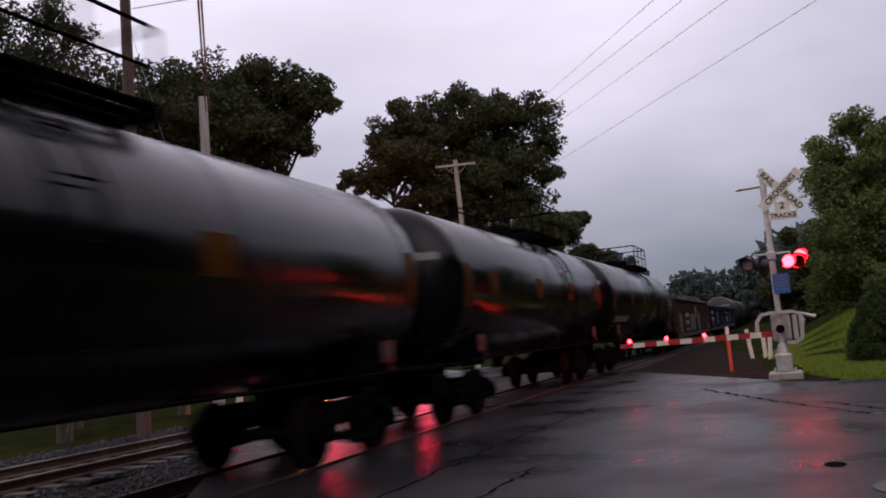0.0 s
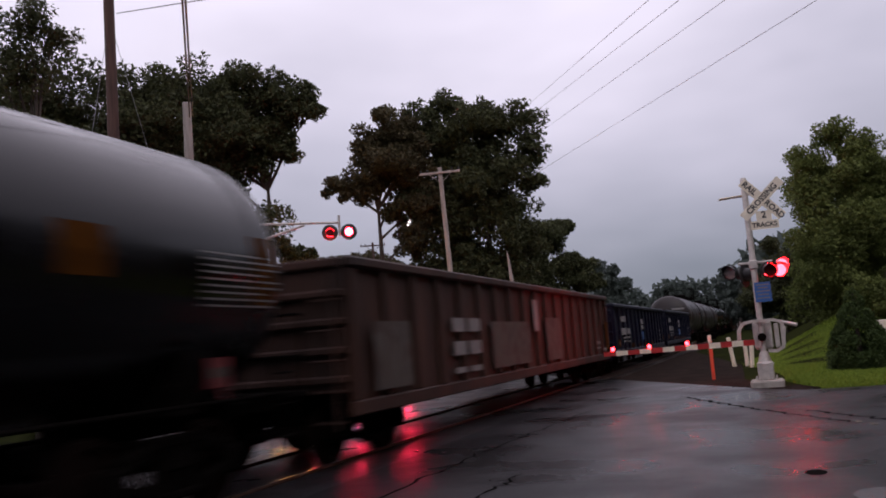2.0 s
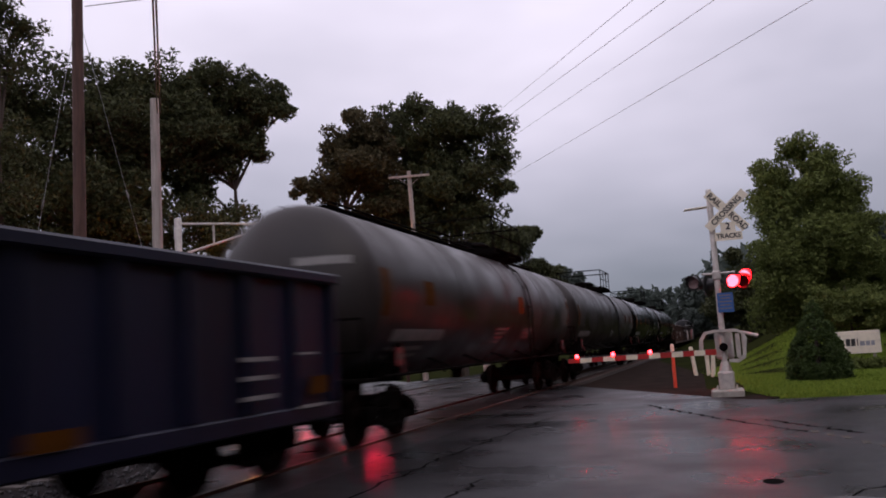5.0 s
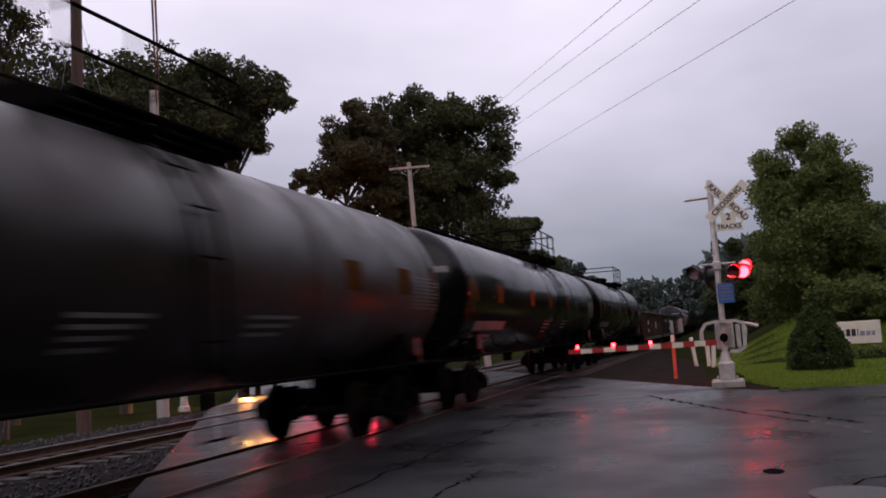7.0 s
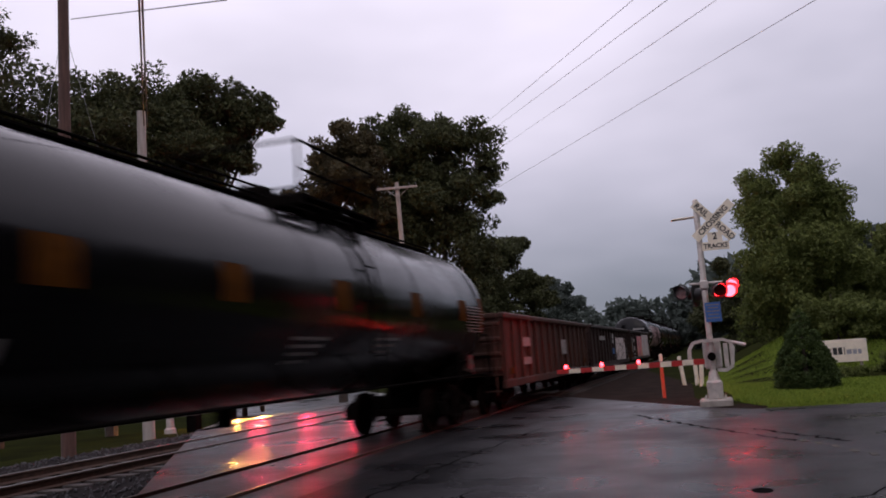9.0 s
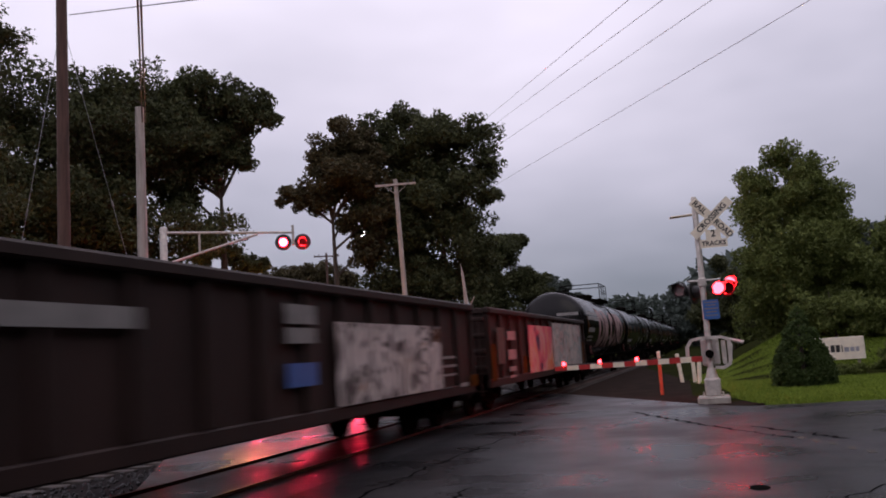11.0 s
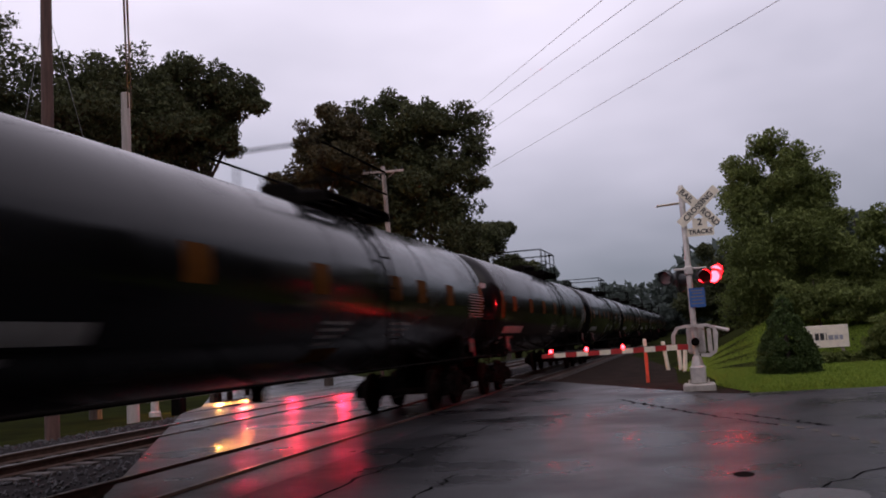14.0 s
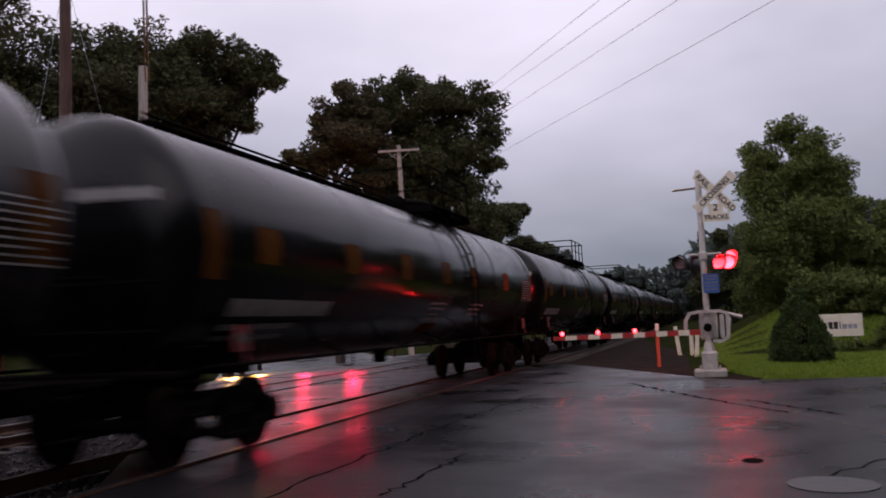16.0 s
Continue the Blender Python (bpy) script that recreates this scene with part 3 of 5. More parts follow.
        rung = mesh_of("rung", rod(bmesh.new(), (0, -0.25, 0), (0, 0.25, 0), 0.015, 0.015, 6), M_UNDER)
        for p in pts:
            part("rung", rung, None, side).location = (p.x, PY, p.z)
    if board:
        bm = bmesh.new()
        for sx in (-0.45, 0.45):
            rod(bm, (sx, -half + 1.0, top + 0.07), (sx, half - 1.0, top + 0.07), 0.02, 0.02, 6)
        box(bm, (0, 0, top + 0.05), (0.7, 2 * half - 2.2, 0.03))
        for k in range(9):
            box(bm, (0, (k - 4) * (half - 1.2) / 4, top + 0.0), (0.8, 0.06, 0.1))
        part("running_board", bm, M_UNDER, car)
    # reflector foils along the side
    for y in patches:
        tank_patch(car, "reflector", y, y + 0.55, axis - 0.2, axis + 0.24, M_ORANGE, axis, radius, label="amber reflector foil")
    # stencilled marks become bars
    if marks:
        front = -half + 1.35
        for z, w, h in ((axis - 0.82, 2.7, 0.2), (axis - 0.98, 1.8, 0.07), (axis - 1.1, 1.7, 0.06)):
            tank_patch(car, "stencil_bar", front, front + w, z, z + h, M_WHITE, axis, radius, label="white stencilled line")
        for k in range(9):
            w = 1.35 - 0.25 * (k % 3 == 2)
            tank_patch(car, "stencil_bar", half - 1.9, half - 1.9 + w, axis - 0.42 + 0.066 * k, axis - 0.4 + 0.066 * k, M_WHITE, axis, radius)
        for y, lines in ((half - 7.1, 3), (half - 10.0, 4)):
            for k in range(lines):
                tank_patch(car, "stencil_bar", y, y + 1.1 - 0.15 * k, axis - 0.62 - 0.1 * k, axis - 0.575 - 0.1 * k, M_WHITE, axis, radius)
        if marks > 1:
            tank_patch(car, "hazard_panel", half - 10.1, half - 9.2, axis - 1.16, axis - 0.97, M_ORANGE, axis, radius, 0.25, "orange panel")
    # red and white plates near the ends, a pale line on each domed end
    for y in (-half + 1.3, half - 1.75):
        plate = part("safety_plate", rod(box(bmesh.new(), (1.4, y + 0.15, axis - 1.08), (0.02, 0.34, 0.3)), (1.39, y + 0.15, axis - 1.1), (1.47, y + 0.15, 1.1), 0.02, 0.02, 6), M_PLATE, car, "red and white safety plate")
        part("plate_band", box(bmesh.new(), (1.412, y + 0.15, axis - 1.08), (0.006, 0.28, 0.1)), M_SMEAR, plate)
    bm = bmesh.new()
    rows_ = []
    for j in range(2):
        rows_.append([])
        for i in range(9):
            x, z = 0.25 + 0.9 * i / 8, 0.42 + 0.13 * j
            rows_[j].append(bm.verts.new((x, -half + 0.6 * (1 - math.sqrt(1 - (x * x + z * z) / radius ** 2)) - 0.008, axis + z)))
    for i in range(8):
        bm.faces.new((rows_[0][i], rows_[0][i + 1], rows_[1][i + 1], rows_[1][i]))
    part("end_stencil", bm, M_WHITE, car, "pale stencilled line on the domed end")
    for y in (-half + 0.62, half - 1.0):
        tank_patch(car, "hazard_panel", y, y + 0.38, axis - 0.42, axis + 0.35, M_ORANGE, axis, radius, 0.0, "amber reflector foil")
    return car


def gondola_car(length, mat, label, top=2.55, sill=0.68, ribs=15, blocks=(), cap=None):
    """An open-topped freight car with ribbed steel sides."""
    car = thing("gondola_car", label, "gondola car", "cars of the freight train", at=pose(0, 0, 0))
    half = length / 2 - 0.72
    w = 1.5
    for s in (-1, 1):
        bm = bmesh.new()
        box(bm, (s * (w - 0.06), 0, (top + sill) / 2), (0.03, 2 * half, top - sill - 0.1))
        side = part("side_wall", bm, mat, car)
        bm = bmesh.new()
        box(bm, (s * (w - 0.01), 0, top - 0.05), (0.17, 2 * half + 0.06, 0.15), 0.03)
        part("top_chord", bm, cap or mat, car)
        bm = bmesh.new()
        box(bm, (s * (w - 0.04), 0, sill + 0.08), (0.11, 2 * half, 0.2), 0.02)
        part("side_sill", bm, mat, car)
        rib = mesh_of("rib", box(bmesh.new(), (0, 0, 0), (0.09, 0.13, top - sill - 0.28), 0.025), mat)
        for k in range(ribs):
            o = part("rib", rib, None, side)
            o.location = (s * (w - 0.005), -half + 0.1 + (2 * half - 0.2) * k / (ribs - 1), (top + sill) / 2 + 0.04)
    for s in (-1, 1):
        bm = bmesh.new()
        box(bm, (0, s * half, (top + sill + 0.3) / 2), (2 * w - 0.1, 0.04, top - sill - 0.3))
        wall = part("end_wall", bm, mat, car)
        for k in range(4):
            bm = box(bmesh.new(), (0, s * (half + 0.06), 1.15 + k * 0.38), (2 * w - 0.12, 0.1, 0.11), 0.025)
            part("end_rib", bm, mat, wall)
        bm = box(bmesh.new(), (0, s * (half + 0.02), top - 0.05), (2 * w - 0.2, 0.15, 0.13), 0.02)
        part("end_cap", bm, cap or mat, car)
        for sx in (-1, 1):
            bm = bmesh.new()
            ladder(bm, sx * 1.3, s * (half + 0.12), s * (half + 0.14), 0.5, top - 0.2, 1)
            for k in range(5):
                rod(bm, (sx * 1.42, s * (half + 0.13), 0.6 + 0.4 * k), (sx * 0.95, s * (half + 0.13), 0.6 + 0.4 * k), 0.015, 0.015, 6)
            part("grab_iron", bm, mat, car)
        box_bm = box(bmesh.new(), (0, s * (half - 0.9), 0.92), (0.6, 2.3, 0.28), 0.03)
        part("draft_sill", box_bm, M_UNDER, car)
        truck_parts(car, s * (length / 2 - 2.2))
        coupler(car, s * (length / 2 - 0.02), s)
    bm = box(bmesh.new(), (0, 0, 1.02), (2 * w - 0.16, 2 * half - 0.05, 0.1))
    part("floor_plate", bm, M_UNDER, car)
    bm = box(bmesh.new(), (0, 0, 0.85), (0.5, 2 * half - 1.4, 0.28), 0.02)
    part("centre_sill", bm, M_UNDER, car)
    # paint blocks on the side that faces the road: name, place along, heights, size, material
    for name, y0, y1, z0, z1, m, lab in blocks:
        bm = box(bmesh.new(), (w + 0.044, (y0 + y1) / 2, (z0 + z1) / 2), (0.006, y1 - y0, z1 - z0))
        part(name, bm, m, car, lab)
    return car


def word_on_tank(car, word, y0, height, zc, axis, radius):
    """Tall sprayed letters that follow the curve of the shell, each with a dark outline."""
    y = y0
    for ch in word:
        for grow, mat, lift, name in ((0.05, M_LETTER_EDGE, 0.005, "graffiti_outline"), (0.0, M_LETTERING, 0.012, "graffiti_letter")):
            cu = bpy.data.curves.new("letter", "FONT")
            cu.body, cu.size, cu.offset, cu.align_x = ch, height / 0.78, 0.1 + grow * 1.6, "LEFT"
            cu.resolution_u = 3
            o = new("letter", cu)
            bpy.context.view_layer.update()
            me = bpy.data.meshes.new_from_object(o.evaluated_get(bpy.context.evaluated_depsgraph_get()))
            bpy.data.objects.remove(o)
            bm = bmesh.new()
            bm.from_mesh(me)
            for _ in range(3):
                bmesh.ops.subdivide_edges(bm, edges=[e for e in bm.edges if e.calc_length() > 0.25], cuts=1)
            bmesh.ops.triangulate(bm, faces=bm.faces)
            wide = max(v.co.x for v in bm.verts) if grow else wide
            fit = {"I": 1.25, "O": 2.45}.get(ch, 2.15) / wide
            for v in bm.verts:
                a = (v.co.y - height / 2 + zc - axis) / radius
                v.co = Vector(((radius + lift) * math.cos(a), y + v.co.x * fit, axis + (radius + lift) * math.sin(a)))
            bm.normal_update()
            part(name, bm, mat, car, "sprayed rose-white letter" if grow == 0 else "")
        y += wide * fit + 0.2


def white(y0, y1, z0, z1):
    return ("stencil_bar", y0, y1, z0, z1, M_WHITE, "")


def amber(y0, z0, w=0.5, h=0.16):
    return ("reflector", y0, y0 + w, z0, z0 + h, M_ORANGE, "amber reflector foil")


BLUE_BLOCKS = [white(-6.5, -5.3, 1.9, 2.12), white(-6.5, -5.35, 1.42, 1.67), white(-5.06, -4.36, 1.42, 1.66), white(-6.1, -5.4, 1.27, 1.34), white(-6.1, -5.4, 1.14, 1.2),
               white(-5.06, -4.4, 1.27, 1.34), white(-5.06, -4.4, 1.12, 1.18), white(-1.0, -0.28, 1.8, 2.04), white(-1.0, -0.28, 1.58, 1.76),
               ("blue_emblem", -1.05, -0.34, 1.15, 1.48, M_BLUESIGN, "bright blue painted emblem"), white(-1.0, -0.4, 1.3, 1.36), white(5.3, 6.0, 1.45, 1.5), white(5.3, 6.0, 1.24, 1.29), white(5.3, 6.0, 1.02, 1.07),
               white(6.6, 7.1, 1.5, 1.53), amber(-7.5, 1.0, 0.55, 0.24), amber(-4.2, 0.9, 0.7), amber(-2.15, 0.87), amber(-0.1, 0.85, 0.6), amber(2.2, 0.85, 0.6), amber(6.9, 1.0, 0.5, 0.22),
               white(-6.9, -6.2, 0.78, 0.82), white(-3.9, -3.2, 0.74, 0.78), white(6.6, 7.3, 0.84, 0.88)]
RUST_BLOCKS = [white(-5.95, -5.3, 1.72, 1.96), white(-5.1, -4.45, 1.72, 1.96), white(-5.95, -5.3, 1.31, 1.55), white(-5.1, -4.45, 1.31, 1.55), white(-5.9, -5.4, 1.0, 1.1),
               white(-5.1, -4.5, 1.0, 1.1), ("white_placard", -0.3, 0.12, 1.68, 2.42, M_WHITE, "white painted placard"), ("pale_patch", -3.7, -0.8, 0.98, 1.9, M_SMEAR, "smeared pale paint"),
               ("pale_patch", 0.8, 2.4, 0.95, 2.0, M_SMEAR, "grey-green sprayed paint"), ("pale_patch", -9.2, -7.9, 0.95, 1.9, M_SMEAR, "smeared pale paint"), white(7.4, 8.1, 1.2, 1.28),
               white(7.4, 8.1, 1.05, 1.1), white(8.5, 9.0, 0.95, 1.05), amber(9.1, 1.0, 0.5, 0.9)]
GRAF_A_BLOCKS = [("graffiti_panel", 0.9, 5.78, 0.86, 2.05, M_GRAF, "pale sprayed graffiti with black strokes"), white(-0.6, 0.25, 2.0, 2.25), white(-0.6, 0.25, 1.75, 1.95),
                 ("blue_emblem", -0.6, 0.25, 1.2, 1.5, M_BLUESIGN, "bright blue painted emblem"), white(5.82, 6.75, 1.42, 1.47), white(5.82, 6.75, 1.25, 1.3), white(5.82, 6.7, 1.08, 1.12),
                 amber(7.75, 0.8, 0.6, 0.24), amber(5.3, 1.75, 0.45, 0.25), white(7.0, 7.6, 0.82, 0.9), white(-5.5, -3.5, 1.9, 2.1)]
GRAF_B_BLOCKS = [("pale_patch", -7.3, -6.5, 1.2, 2.1, M_SMEAR, "smeared pale paint"), white(-6.15, -5.2, 1.79, 2.02), white(-6.15, -5.2, 1.28, 1.54), white(-6.1, -5.3, 0.98, 1.1), white(-6.1, -5.4, 0.82, 0.88),
                 ("amber_panel", -7.95, -7.5, 0.8, 1.7, M_ORANGE, "amber reflector foil"), amber(-4.4, 0.88, 0.5, 0.47),
                 ("graffiti_panel", -3.5, 0.35, 0.84, 2.22, M_PINK, "pink and cream sprayed graffiti"),
                 ("graffiti_panel", 0.5, 6.7, 0.82, 2.36, M_GRAF_TEAL, "grey-white and teal sprayed graffiti"), ("amber_panel", 7.0, 7.4, 0.85, 1.7, M_ORANGE, "amber reflector foil")]
RED_BLOCKS = [white(-5.2, -4.2, 1.7, 1.95), white(-5.2, -4.2, 1.2, 1.4), white(1.0, 2.0, 1.4, 1.9), amber(-7.0, 1.0), amber(6.0, 1.0)]

P5 = (-7.8, -5.2, -2.4, 0.6, 3.9, 6.9)
P7 = (-7.6, -5.0, -2.6, -0.2, 1.9, 5.1)
CARS = []   # (car, centre along the track at the start of the clip)


def add_car(a, b, car):
    CARS.append((car, (a + b) / 2))


def build_train():
    add_car(-6.4, 13.15, tank_car(19.55, M_BLACK, "wet black tank car with worn amber foils", patches=(-3.0, 3.5)))
    add_car(13.15, 27.3, tank_car(14.15, M_BLACK, "short wet black tank car", patches=(-4.6, -1.3, 1.8, 5.0)))
    add_car(27.3, 45.05, tank_car(17.75, M_BLACK, "wet black tank car with amber foils and white stencils", marks=2, patches=(-4.2, -1.3, 2.0, 4.6)))
    add_car(45.05, 66.1, gondola_car(21.05, M_RUSTY, "rusty brown gondola car with faded white stencils", top=2.75, ribs=19, blocks=RUST_BLOCKS))
    add_car(66.1, 83.3, gondola_car(17.20, M_BLUE, "dark blue gondola car with white stencils", blocks=BLUE_BLOCKS))
    add_car(83.3, 100.35, gondola_car(17.05, M_BLUE, "dark blue gondola car with white stencils", blocks=BLUE_BLOCKS))
    add_car(100.35, 119.4, tank_car(19.05, M_BROWN_TANK, "dusty grey-brown tank car with white stencils", marks=1, patches=(-6.4, 1.0), board=True))
    add_car(119.4, 140.7, tank_car(21.30, M_BROWN_TANK, "dusty grey-brown tank car with amber foils", marks=1, patches=(5.5, 7.6)))
    add_car(140.7, 160.55, tank_car(19.85, M_BLACK, "wet black tank car with a long running board", marks=2, patches=(-8.75, -6.5, -2.9, -0.3, 2.6), board=True))
    add_car(160.55, 180.45, tank_car(19.90, M_BLACK, "wet black tank car with amber foils and white stencils", marks=1, patches=P5, board=True))
    add_car(180.45, 196.6, gondola_car(16.15, M_RUSTY, "rust-red gondola car with white stencils", blocks=RED_BLOCKS))
    add_car(196.6, 214.6, gondola_car(18.00, M_DKBROWN, "dark brown gondola car sprayed with pale graffiti", blocks=GRAF_A_BLOCKS))
    add_car(214.6, 232.0, gondola_car(17.40, M_DKBROWN, "dark brown gondola car sprayed with pink and white graffiti", blocks=GRAF_B_BLOCKS))
    droid = tank_car(18.6, M_BLACK, "black tank car sprayed with tall rose-white letters", patches=(), board=True)
    for k, (z, w, h) in enumerate(((2.9, 3.8, 0.17), (2.68, 3.8, 0.17), (2.15, 1.9, 0.18), (1.9, 1.6, 0.08), (1.75, 1.5, 0.07))):
        tank_patch(droid, "stencil_bar", -8.0, -8.0 + w, z, z + h, M_WHITE, 2.47, 1.5, label="white stencilled line")
    word_on_tank(droid, "DROID", -4.4, 1.85, 2.46, 2.47, 1.5)
    add_car(232.0, 250.6, droid)
    add_car(250.6, 270.6, tank_car(20.00, M_BLACK, "wet black tank car with amber foils and white stencils", marks=2, patches=(-7.4, -4.2, -1.0, 2.2, 3.7, 5.7)))
    add_car(270.6, 290.95, tank_car(20.35, M_BLACK, "wet black tank car with amber foils and white stencils", marks=1, patches=P7))
    add_car(290.95, 310.6, tank_car(19.65, M_BLACK, "wet black tank car with a long running board", marks=2, patches=P7, board=True))
    last = tank_car(19.7, M_BLACK, "wet black tank car with amber foils", marks=1, patches=P5, board=True)
    add_car(310.6, 330.3, last)
    u = 330.3
    for k in range(7):
        CARS.append((copy_thing(last, pose(0, 0, 0)), u + 9.85))
        u += 19.7


build_train()

# ---- the crossing signal ----
MAST = (-0.12, 21.6, 0.0)


def flat_text(parent, word, m, size, mat, name="letter", thick=0.004):
    """Raised sign lettering, one mesh a word."""
    cu = bpy.data.curves.new(name, "FONT")
    cu.body, cu.size, cu.align_x, cu.align_y, cu.extrude, cu.offset = word, size, "CENTER", "CENTER", thick, size * 0.025
    cu.resolution_u = 3
    o = new(name, cu)
    bpy.context.view_layer.update()
    me = bpy.data.meshes.new_from_object(o.evaluated_get(bpy.context.evaluated_depsgraph_get()))
    bpy.data.objects.remove(o)
    me.transform(m)
    me.materials.clear()
    me.materials.append(mat)
    return part(name, me, None, parent)


FLASHERS = {}   # added flaps that stand in for switching the paired lamps on and off


def signal_head(parent, at, yaw, lit, far=False, lens=None, size=0.3, flap=False):
    """A round black target with a hooded lens that faces along -y, turned by yaw."""
    m = at @ Matrix.Rotation(radians(yaw), 4, "Z")
    face = Matrix.Rotation(radians(90), 4, "X")
    bm = lathe(bmesh.new(), [(0.05, -0.03), (size - 0.01, -0.02), (size, 0.0), (size - 0.01, 0.012), (0.05, 0.014)], 28, m @ face)
    bmesh.ops.recalc_face_normals(bm, faces=bm.faces)
    head = part("target", bm, M_HOOD, parent, smooth=True)
    bm = lathe(bmesh.new(), [(0.02, -0.22), (0.13, -0.2), (0.16, -0.03), (0.05, -0.028)], 20, m @ face)
    bmesh.ops.recalc_face_normals(bm, faces=bm.faces)
    part("lamp_housing", bm, M_HOOD, head, smooth=True)
    bm = lathe(bmesh.new(), [(0.148, 0.015), (0.145, 0.03), (0.1, 0.045), (0.02, 0.05)], 24, m @ face)
    bmesh.ops.recalc_face_normals(bm, faces=bm.faces)
    part("lens", bm, lens or ((M_REDLAMP_FAR if far else M_REDLAMP) if lit else M_REDOFF), head, "lit red lens" if lit else "unlit red lens", smooth=True)
    # half-round hood over the lens
    bm = bmesh.new()
    inner, outer = [], []
    for k in range(15):
        a = radians(-35 + 250 * k / 14)
        reach = 0.32 if 30 < -35 + 250 * k / 14 < 150 else 0.16
        for lst, r in ((inner, 0.152), (outer, 0.158)):
            lst.append((bm.verts.new(m @ face @ Vector((r * math.cos(a), r * math.sin(a), 0.014))), bm.verts.new(m @ face @ Vector((r * math.cos(a), r * math.sin(a), reach)))))
    for k in range(14):
        bm.faces.new((outer[k][0], outer[k + 1][0], outer[k + 1][1], outer[k][1]))
        bm.faces.new((inner[k][1], inner[k + 1][1], inner[k + 1][0], inner[k][0]))
        bm.faces.new((inner[k][1], outer[k][1], outer[k + 1][1], inner[k + 1][1]))
    part("hood", bm, M_HOOD, head, smooth=True)
    if flap:   # added dark red disc, hinged under the hood's roof, covers the lens when off
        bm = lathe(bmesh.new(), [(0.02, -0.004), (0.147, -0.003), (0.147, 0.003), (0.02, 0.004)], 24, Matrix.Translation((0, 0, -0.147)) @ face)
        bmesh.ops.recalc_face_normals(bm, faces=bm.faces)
        disc = part("flap", bm, M_REDOFF, head, "dark red disc added to blank the lamp")
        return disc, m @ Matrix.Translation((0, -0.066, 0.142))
    return head


def build_signal():
    sig = thing("crossing_signal", "silver crossing signal mast with crossbuck and red lamps", "crossing signal", at=pose(*MAST))
    bm = bmesh.new()
    lathe(bm, [(0.07, 0.3), (0.07, 4.86), (0.05, 4.9)], 20)
    part("mast", bm, M_ALU, sig, smooth=True)
    bm = bmesh.new()
    box(bm, (0, 0, 0.02), (0.74, 0.74, 0.24), 0.04)
    part("foundation", bm, M_CONC, sig, "pale concrete foundation")
    bm = bmesh.new()
    box(bm, (0, 0, 0.34), (0.36, 0.36, 0.42), 0.03)
    lathe(bm, [(0.2, 0.5), (0.15, 0.56), (0.1, 0.75), (0.085, 0.78)], 16)
    for sx in (-1, 1):
        for sy in (-1, 1):
            rod(bm, (sx * 0.22, sy * 0.22, 0.12), (sx * 0.22, sy * 0.22, 0.22), 0.02, 0.02, 8)
    part("junction_base", bm, M_ALU, sig)
    # crossbuck: two blades on brackets, white with black capitals
    face = Matrix.Translation((0.36, -0.12, 4.33)) @ Matrix.Rotation(radians(4), 4, "Z")
    for k, (turn, words) in enumerate(((-48, ("RAIL", "ROAD")), (42, ("CROSSING",)))):
        blade = face @ Matrix.Translation((0, -0.012 * k, 0)) @ Matrix.Rotation(radians(-turn), 4, "Y")
        bm = box(bmesh.new(), (0, 0, 0), (1.22, 0.008, 0.225), 0.0, blade)
        ob = part("crossbuck_blade", bm, M_SIGN, sig, "white blade with black capitals")
        up = blade @ Matrix.Translation((0, -0.006, 0)) @ Matrix.Rotation(radians(90), 4, "X")
        if k == 0:
            flat_text(ob, "RAIL", up @ Matrix.Translation((-0.37, 0, 0)), 0.19, M_LETTER)
            flat_text(ob, "ROAD", up @ Matrix.Translation((0.37, 0, 0)), 0.19, M_LETTER)
        else:
            flat_text(ob, "CROSSING", up, 0.19, M_LETTER)
    for z in (4.18, 4.48):
        bm = rod(bmesh.new(), (0, 0, z), (0.36, -0.09, z), 0.02, 0.02, 8)
        part("bracket", bm, M_ALU, sig)
    plate = Matrix.Translation((0.36, -0.11, 3.83)) @ Matrix.Rotation(radians(4), 4, "Z")
    bm = bmesh.new()
    box(bm, (0, 0, 0.1), (0.34, 0.008, 0.24), 0, plate)
    box(bm, (0, 0, -0.11), (0.62, 0.009, 0.2), 0, plate)
    ob = part("track_count_sign", bm, M_SIGN, sig, "white plate lettered 2 TRACKS")
    up = plate @ Matrix.Translation((0, -0.007, 0)) @ Matrix.Rotation(radians(90), 4, "X")
    flat_text(ob, "2", up @ Matrix.Translation((0, 0.12, 0)), 0.22, M_LETTER)
    flat_text(ob, "TRACKS", up @ Matrix.Translation((0, -0.11, 0)), 0.15, M_LETTER)
    bm = rod(bmesh.new(), (0, 0, 3.73), (0.36, -0.1, 3.73), 0.02, 0.02, 8)
    part("bracket", bm, M_ALU, sig)
    # a second crossbuck seen edge-on, for the other road
    m = Matrix.Translation((-0.3, 0.05, 4.47)) @ Matrix.Rotation(radians(-4), 4, "Y") @ Matrix.Rotation(radians(12), 4, "Z")
    bm = box(bmesh.new(), (0, 0, 0), (0.62, 0.22, 0.03), 0.006, m)
    part("edge_on_blade", bm, M_SIGN, sig)
    # crossarm with four lamps
    bm = bmesh.new()
    rod(bm, (-0.34, -0.02, 2.86), (0.42, -0.02, 2.86), 0.028, 0.028, 10)
    box(bm, (0, 0, 2.82), (0.2, 0.22, 0.22), 0.03)
    part("lamp_arm", bm, M_ALU, sig)
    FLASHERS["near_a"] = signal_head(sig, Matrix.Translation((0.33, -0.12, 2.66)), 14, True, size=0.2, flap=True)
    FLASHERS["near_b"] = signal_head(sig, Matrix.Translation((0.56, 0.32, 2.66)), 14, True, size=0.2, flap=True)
    # extra lit head, added for the steady red spot above the pair
    signal_head(sig, Matrix.Translation((0.62, 0.62, 2.79)), 10, True, size=0.17)
